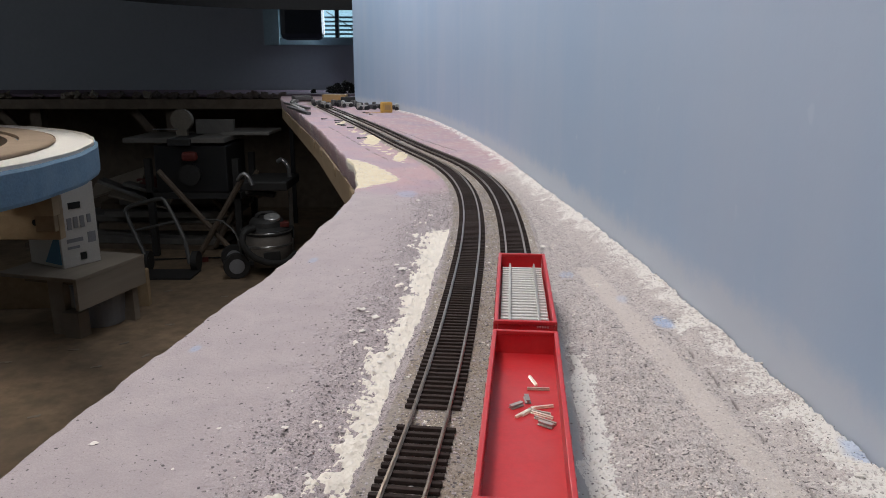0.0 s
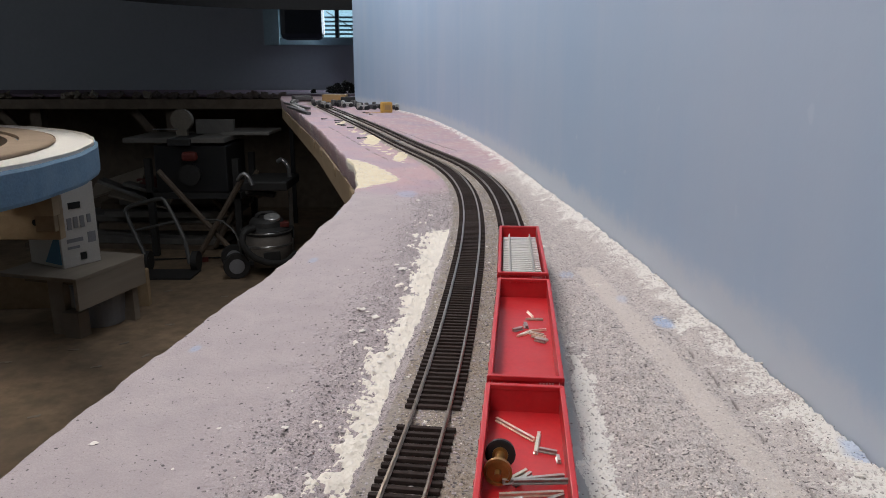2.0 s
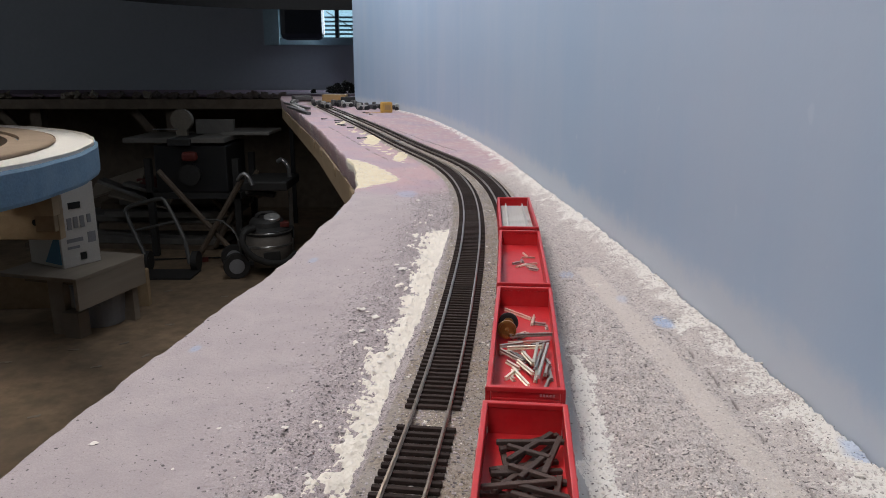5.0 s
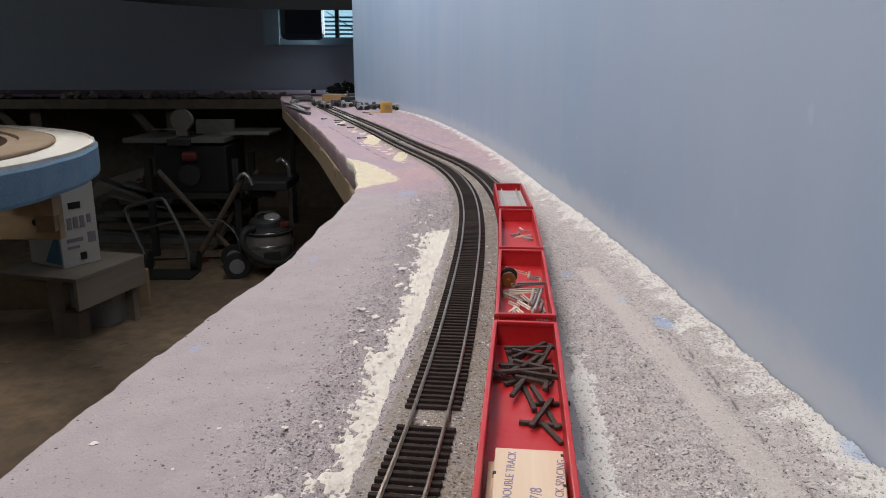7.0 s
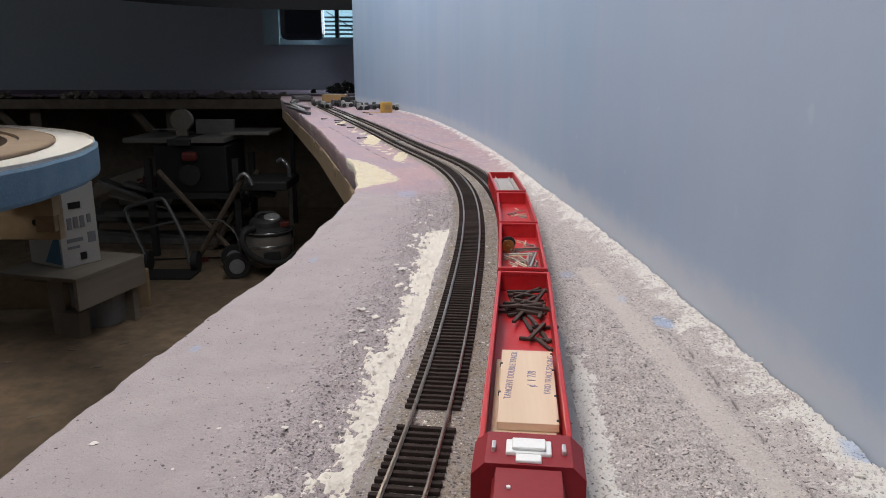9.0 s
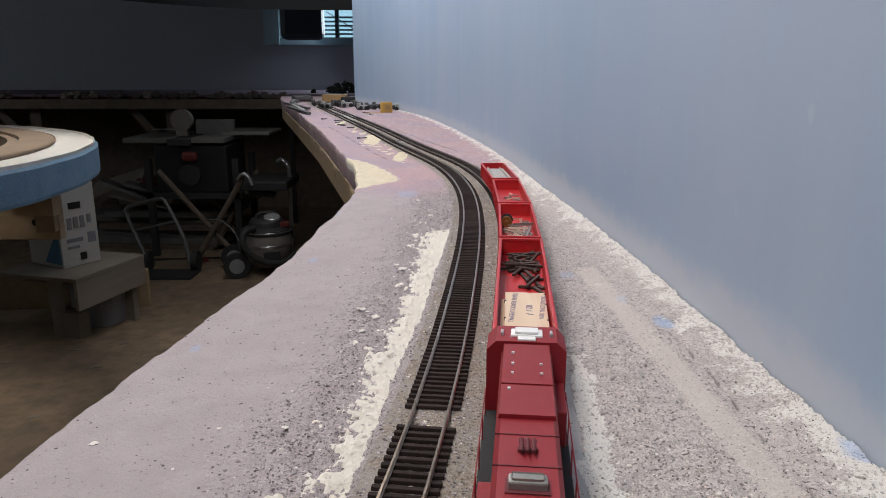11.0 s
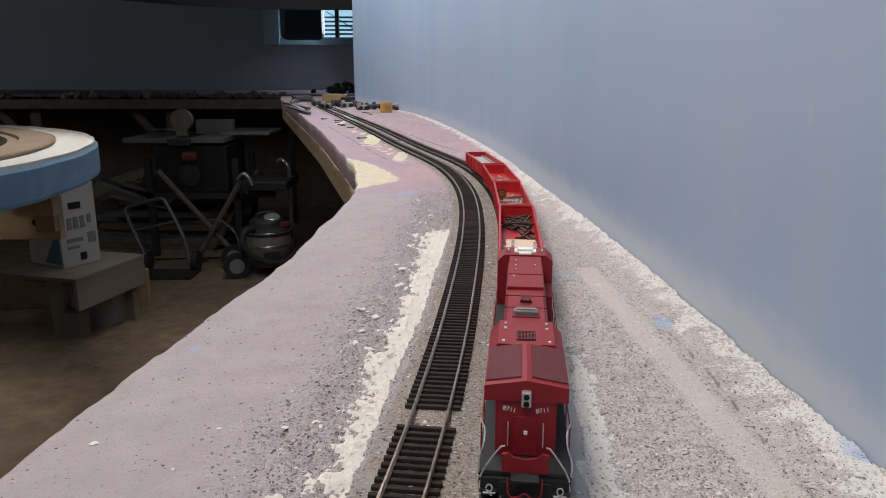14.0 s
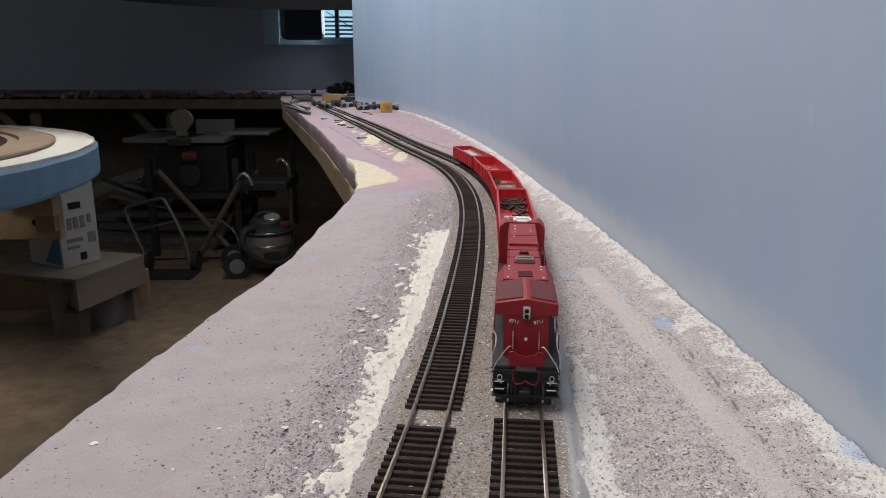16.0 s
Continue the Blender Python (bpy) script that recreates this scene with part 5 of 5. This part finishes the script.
def build_hand_truck():
    t = thing("hand_truck", "folding aluminium hand truck leaning on the lumber", "hand truck")
    part("frame", rods([(-1.82, 4.30, -0.97), (-1.953, 4.36, -0.69), (-1.94, 4.37, -0.66), (-1.90, 4.38, -0.645), (-1.75, 4.42, -0.61), (-1.72, 4.42, -0.63), (-1.60, 4.36, -0.85), (-1.56, 4.30, -1.0)], 0.013, 10), M_DULLALU, t)
    part("crossbar", rods([(-1.90, 4.34, -0.80), (-1.66, 4.38, -0.75)], 0.009, 8), M_DULLALU, t)
    part("base_plate", boxes((-1.86, -1.50, 4.12, 4.32, FLOOR_Z, FLOOR_Z + 0.012)), M_TOOL, t)
    for x in (-1.83, -1.53):
        bm = bmesh.new()
        cyl(bm, (x - 0.018, 4.33, FLOOR_Z + 0.062), (x + 0.018, 4.33, FLOOR_Z + 0.062), 0.062, 20)
        part("wheel", bm, M_TOOL, t)
    h = thing("saw_horse", "dark folding trestle with metal tube ends", "trestle")
    for a, b in (((-1.78, 4.5, -0.45), (-1.30, 4.5, -1.03)), ((-1.58, 4.46, -1.03), (-1.25, 4.46, -0.50)), ((-1.78, 4.9, -0.45), (-1.30, 4.9, -1.03)), ((-1.58, 4.86, -1.03), (-1.25, 4.86, -0.50))):
        part("leg", rods([a, b], 0.018, 8), M_OLD_WOOD, h)
    part("rail", rods([(-1.27, 4.44, -0.50), (-1.23, 4.42, -0.455), (-1.20, 4.42, -0.47), (-1.175, 4.42, -0.53)], 0.013, 10), M_ALU, h, "bright bent tube end")
    part("rail", rods([(-1.08, 4.72, -0.42), (-1.05, 4.70, -0.40), (-1.02, 4.70, -0.43), (-1.00, 4.70, -0.47), (-1.02, 4.75, -1.04)], 0.013, 10), M_ALU, h, "bright bent tube end")
    part("seat_board", boxes((-1.28, -0.98, 4.5, 4.9, -0.58, -0.52), bevel=0.01), M_TOOL, h)
    cable = thing("extension_cable", "grey cable lying across the floor", "cable")
    part("cord", rods([(-1.45, 4.30, -0.72), (-1.34, 4.28, -0.72), (-1.26, 4.26, -0.78), (-1.23, 4.25, -0.86), (-1.22, 4.25, -1.04)], 0.006, 6), M_DULLALU, cable)
    part("cord", rods([(-2.6, 4.60, FLOOR_Z + 0.008), (-2.0, 4.55, FLOOR_Z + 0.008), (-1.5, 4.62, FLOOR_Z + 0.008), (-1.2, 4.60, FLOOR_Z + 0.008), (-0.9, 4.40, FLOOR_Z + 0.008), (-0.6, 4.3, FLOOR_Z + 0.008)], 0.008, 6), M_TOOL, cable)
    thing("clamp", "red clamp lying on the floor", "clamp", m=pose(-1.58, 4.52, FLOOR_Z + 0.014, 0, 0, 35), bm=boxes((-0.06, 0.06, -0.015, 0.015, -0.014, 0.014), (-0.06, -0.03, -0.015, 0.06, -0.014, 0.014), bevel=0.004), material=M_DARKRED)


build_hand_truck()


def build_lumber():
    rng = random.Random(4)
    rack = [(-2.55, 5.05, -1.04, 1.35, 0.16), (-2.35, 5.1, -0.995, 1.1, 0.2), (-2.45, 5.12, -0.95, 1.2, 0.14), (-2.2, 5.1, -0.905, 1.0, 0.18), (-2.35, 5.15, -0.86, 1.1, 0.16), (-2.2, 5.12, -0.815, 0.9, 0.2),
            (-2.25, 5.2, -0.77, 0.95, 0.15), (-2.1, 5.15, -0.725, 0.9, 0.2), (-2.0, 5.2, -0.68, 0.85, 0.16)]
    for k, (x, y, z, l, w) in enumerate(rack):
        thing("lumber", "grey weathered board in a stacked pile", "lumber", m=pose(x + 0.3, y, z, 0, 0, rng.uniform(-6, 6)), group="stacked boards",
              bm=boxes((-l / 2, l / 2, -w, w, -0.0215, 0.0215), bevel=0.003), material=M_GREYBOARD if k % 3 else M_OLD_WOOD)
    for x, a in ((-2.12, 22), (-1.95, 15), (-1.5, -12), (-1.32, 9)):
        thing("lumber", "offcut of grey board leaning on the pile", "lumber", m=pose(x, 4.82, -0.628, 0, a, 0), group="stacked boards",
              bm=boxes((-0.19, 0.19, -0.05, 0.05, -0.012, 0.012), bevel=0.002), material=M_GREYBOARD)
    for x, y, z, a, b in ((-2.25, 4.98, -0.60, 24, -18), (-2.05, 4.90, -0.66, 30, 12), (-1.45, 5.02, -0.62, 28, 8)):
        thing("panel_offcut", "grey sheet offcut leaning on the stacked boards", "board", m=pose(x, y, z, a, b, 0), group="sheet offcuts",
              bm=boxes((-0.20, 0.20, -0.10, 0.10, -0.008, 0.008), bevel=0.002), material=M_GREYPLY)
    thing("carton", "dull red tool case on the boards", "tool case", m=pose(-2.02, 4.95, -0.60), bm=boxes((-0.07, 0.07, -0.06, 0.06, -0.04, 0.04), bevel=0.008), material=M_DARKRED)
    thing("plank", "long ochre plank lying on the floor beside the stool", "plank", m=pose(-2.05, 3.62, FLOOR_Z + 0.10, 0, 0, 4), bm=boxes((-0.5, 0.5, -0.02, 0.02, -0.10, 0.10), bevel=0.003), material=M_LUMBER)


build_lumber()


def build_far_bench():
    b = thing("far_bench", "unfinished lumber bench along the far wall with foam lumps", "benchwork")
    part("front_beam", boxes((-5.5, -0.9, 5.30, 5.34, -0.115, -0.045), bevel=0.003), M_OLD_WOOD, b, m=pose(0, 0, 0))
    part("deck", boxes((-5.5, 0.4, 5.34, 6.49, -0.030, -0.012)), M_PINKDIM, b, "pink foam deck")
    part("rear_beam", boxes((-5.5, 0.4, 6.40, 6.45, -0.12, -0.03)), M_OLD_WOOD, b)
    # added panel: covers the pale wall so the gap reads dark brown
    part("back_panel", boxes((-5.5, 0.4, 6.455, 6.475, FLOOR_Z, -0.12)), M_OLD_WOOD, b, "added dark panel hiding the wall below the deck")
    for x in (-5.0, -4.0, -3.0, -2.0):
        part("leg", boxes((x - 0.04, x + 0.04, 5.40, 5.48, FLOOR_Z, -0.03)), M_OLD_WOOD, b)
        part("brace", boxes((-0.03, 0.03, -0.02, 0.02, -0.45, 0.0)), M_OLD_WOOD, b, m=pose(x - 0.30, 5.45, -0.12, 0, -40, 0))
    part("leg", boxes((-1.21, -1.18, 5.74, 5.77, FLOOR_Z, -0.03)), M_BLACK, b, "thin dark metal leg")
    rng = random.Random(2)
    for k in range(34):
        bm = bmesh.new()
        bmesh.ops.create_icosphere(bm, subdivisions=2, radius=1.0)
        for v in bm.verts:
            v.co *= 0.75 + 0.6 * noise.noise(v.co * 1.7 + Vector((k * 3.1, 0, 0)))
            v.co = Vector((v.co.x * rng.uniform(0.03, 0.07), v.co.y * 0.04, v.co.z * rng.uniform(0.02, 0.045)))
        x = -3.3 + k * 0.065 + rng.uniform(-0.02, 0.02)
        if k in (3, 4, 5, 7, 8, 13, 16, 24):
            continue
        thing("foam_lump", "grey lump of foam and plaster on the bench edge", "foam scrap", m=pose(x, 5.33, -0.020 + rng.uniform(-0.012, 0.008)), group="scraps on the far bench", bm=bm, material=M_GREYPLY if k in (1, 2, 9, 10, 12, 18) else M_SCRAP)
    for x, y, r in ((-0.80, 5.62, 0.055), (-0.73, 5.60, 0.07), (-0.86, 5.66, 0.04), (-0.98, 5.6, 0.025), (-0.67, 5.6, 0.05)):
        bm = bmesh.new()
        for q in range(60):
            a, bb = rng.uniform(0, 6.28), rng.uniform(0, 1.57)
            rr = r * rng.uniform(0.5, 1.0)
            c = Vector((rr * math.cos(a) * math.cos(bb), rr * math.sin(a) * math.cos(bb), rr * 1.3 * math.sin(bb)))
            bmesh.ops.create_icosphere(bm, subdivisions=1, radius=r * 0.22, matrix=Matrix.Translation(c) @ pose(0, 0, 0, rng.uniform(0, 90), rng.uniform(0, 90), 0))
        thing("lichen_clump", "black clump of scenery foliage on the far bench", "scenery clump", m=pose(x, y, -0.014), group="clumps on the far bench", bm=bm, material=M_BLACK)
    cover = thing("hanging_monitor", "dark boxy monitor hanging before the window", "monitor", m=pose(-1.165, 6.30, 0.535))
    part("screen", boxes((-0.19, 0.175, -0.06, 0.06, -0.135, 0.20), bevel=0.05), M_DARKBLUE, cover)
    part("arm", boxes((-0.02, 0.02, 0.0, 0.02, 0.15, CEIL_Z - 0.535)), M_BLACK, cover)


build_far_bench()


# ---------------------------------------------------------------- clutter on the far end of the layout
def build_clutter():
    rng = random.Random(9)
    crate = thing("ochre_box", "ochre wooden block lying by the track's end", "block", m=pose(-0.56, 3.83, 0.0, 0, 0, -6), bm=boxes((-0.062, 0.062, -0.03, 0.03, 0.0, 0.038), bevel=0.003), material=M_OCHRE)
    thing("hand_tool", "grey metal tool on the layout's far end", "tool", m=pose(-0.47, 3.75, 0.0, 0, 0, 10), bm=boxes((-0.05, 0.05, -0.02, 0.02, 0.0, 0.03), bevel=0.005), material=M_BLACK)
    yb = thing("tape_measure", "yellow tape measure standing on pink foam", "tape measure", m=pose(-0.222, 2.88, 0.0, 0, 0, 25))
    part("case", boxes((-0.022, 0.022, -0.015, 0.015, 0.0, 0.042), bevel=0.006), M_YELLOW, yb)
    part("badge", boxes((-0.012, 0.012, -0.0162, -0.015, 0.012, 0.03), bevel=0.0005), M_OCHRE, yb)
    part("blade_tip", boxes((-0.085, -0.022, -0.008, 0.008, 0.0, 0.002)), M_YELLOW, yb)
    for x, y, a, l in ((-0.535, 3.30, 10, 0.05), (-0.49, 3.40, 40, 0.05), (-0.46, 3.34, -30, 0.045), (-0.43, 3.30, 20, 0.05), (-0.40, 3.36, 70, 0.05), (-0.375, 3.28, 10, 0.04), (-0.335, 3.06, 35, 0.045), (-0.305, 3.10, 20, 0.05),
                        (-0.280, 3.16, -10, 0.045), (-0.215, 3.05, 5, 0.05), (-0.185, 3.10, 25, 0.045), (-0.158, 3.04, 10, 0.05), (-0.175, 3.0, -15, 0.04), (-0.58, 3.42, 15, 0.06), (-0.51, 3.22, -35, 0.05)):
        c = thing("spring_clamp", "small dark grey clamp lying among tools", "clamp", m=pose(x, y, 0.0, 0, 0, a), group="clamps on the far end")
        bm = boxes((-l * 0.5, l * 0.5, -0.008, 0.008, 0.004, 0.022), bevel=0.004)
        box(bm, -l * 0.5, -l * 0.2, -0.012, 0.012, 0.010, 0.030, bevel=0.004)
        part("jaw", bm, M_CLAMP if rng.random() < 0.7 else M_PEWTER, c)
        for s in (-1, 1):
            bm = bmesh.new()
            cyl(bm, (s * l * 0.3, -0.013, 0.009), (s * l * 0.3, 0.013, 0.009), 0.009, 14)
            part("pad", bm, M_BLACK, c)
    for k in range(7):
        thing("rail_stock", "loose length of model rail on the foam", "rail length", m=pose(-0.80 + 0.035 * k, 3.95 - 0.16 * k, 0.004 + 0.001 * (k % 3), 0, 0, 15 + rng.uniform(-9, 9)), group="loose rail lengths",
              bm=boxes((-0.008, 0.008, -0.26, 0.26, -0.003, 0.006), bevel=0.001), material=M_PEWTER if k % 2 else M_CLAMP)
    thing("spool_case", "grey green plastic case on the foam", "case", m=pose(-0.76, 3.98, 0.0, 0, 0, 20), bm=boxes((-0.05, 0.05, -0.05, 0.05, 0.0, 0.028), bevel=0.008), material=M_CLAMP)
    for x, y, a in ((-0.405, 2.50, 60), (-0.335, 2.33, 70), (-0.312, 2.24, 55), (-0.30, 2.21, 65), (-0.268, 2.13, 50), (-0.345, 2.42, 10), (-0.30, 2.86, 40), (-0.27, 2.74, -65), (-0.11, 1.72, 70), (-0.20, 1.80, 40)):
        thing("track_nail_strip", "short dark strip of ties lying on pink foam", "tie strip", m=pose(x, y, 0.0005, 0, 0, a), group="strips on the foam",
              bm=boxes((-0.014, 0.014, -0.0025, 0.0025, 0.0, 0.0025), (-0.014, -0.008, -0.0025, 0.0025, 0.0025, 0.004), bevel=0.0006), material=M_CLAMP)
    crumbs = ((-0.163, 0.305, 0.0035), (-0.109, 0.320, 0.002), (-0.118, 0.283, 0.0014), (-0.077, 0.321, 0.003), (-0.058, 0.278, 0.0028), (-0.035, 0.609, 0.008), (-0.041, 0.622, 0.005), (0.126, 0.56, 0.006), (0.098, 0.69, 0.006), (-0.033, 0.948, 0.005), (-0.060, 0.50, 0.005), (-0.048, 0.482, 0.006), (-0.054, 0.455, 0.004))
    for k, (x, y, r) in enumerate(crumbs):
        bm = bmesh.new()
        r *= 0.6
        bmesh.ops.create_icosphere(bm, subdivisions=2, radius=r)
        for v in bm.verts:
            v.co *= 0.5 + 1.3 * abs(noise.noise(v.co / r * 1.3 + Vector((k * 5.3, 0, 0))))
            v.co.z *= 0.28
        thing("plaster_chip", "white plaster chip lying on the scenery", "plaster chip", m=pose(x, y, -0.002, 0, 0, 40 * k), group="plaster chips", bm=bm, material=M_CHIP)
    for x, y, a in ((-1.867, 2.879, 10), (-1.474, 2.383, 35), (-1.459, 2.831, 30), (-1.34, 3.349, 5), (-1.647, 3.019, 15), (-1.456, 3.101, 50), (-1.30, 2.95, 70), (-1.75, 2.55, 20), (-1.9, 2.6, -20), (-1.2, 3.8, 12), (-1.55, 3.9, 40)):
        thing("paper_scrap", "pale scrap lying on the concrete floor", "scrap", m=pose(x, y, FLOOR_Z, 0, 0, a), group="scraps on the floor",
              bm=boxes((-0.022, 0.022, -0.006, 0.006, 0.0, 0.003), (0.0, 0.014, -0.012, 0.004, 0.0, 0.003), bevel=0.001), material=M_GREYPLY)


build_clutter()

# ---------------------------------------------------------------- what moves
def ride(s):
    """Where a truck's pivot rides: the wheels drift a little across the rails along the curve."""
    return along(s, float(np.interp(s, (0.10, 0.25, 0.42), (0.0004, -0.0008, 0.0013))))


def motions():
    for ob, start, half in TRAIN:
        rows = []
        for k in range(33):
            t = 0.5 * k
            c = start + SPEED * t
            (x0, y0, _), (x1, y1, _) = ride(c - half), ride(c + half)
            rows.append((t, pose((x0 + x1) / 2, (y0 + y1) / 2, RAIL_TOP, 0, 0, math.degrees(math.atan2(y1 - y0, x1 - x0)) - 90)))
        walk(ob, rows)
    body = {ob: (start, half) for ob, start, half in TRAIN}
    for truck, vehicle, y in SWIVELS:
        start, half = body[vehicle]
        rows = []
        for k in range(17):
            c = start + SPEED * k
            (x0, y0, _), (x1, y1, _) = ride(c - half), ride(c + half)
            turn = math.degrees(math.atan2(y1 - y0, x1 - x0)) - 90
            rows.append((float(k), pose(0, y, 0, 0, 0, -math.degrees(along(c + y)[2]) - turn)))
        walk(truck, rows)
    for wheel, a in SPINNERS:
        walk(wheel, [(k * 16 / 112, pose(0, a, WHEEL_R, -math.degrees(SPEED * k * 16 / 112 / WHEEL_R))) for k in range(113)])


motions()
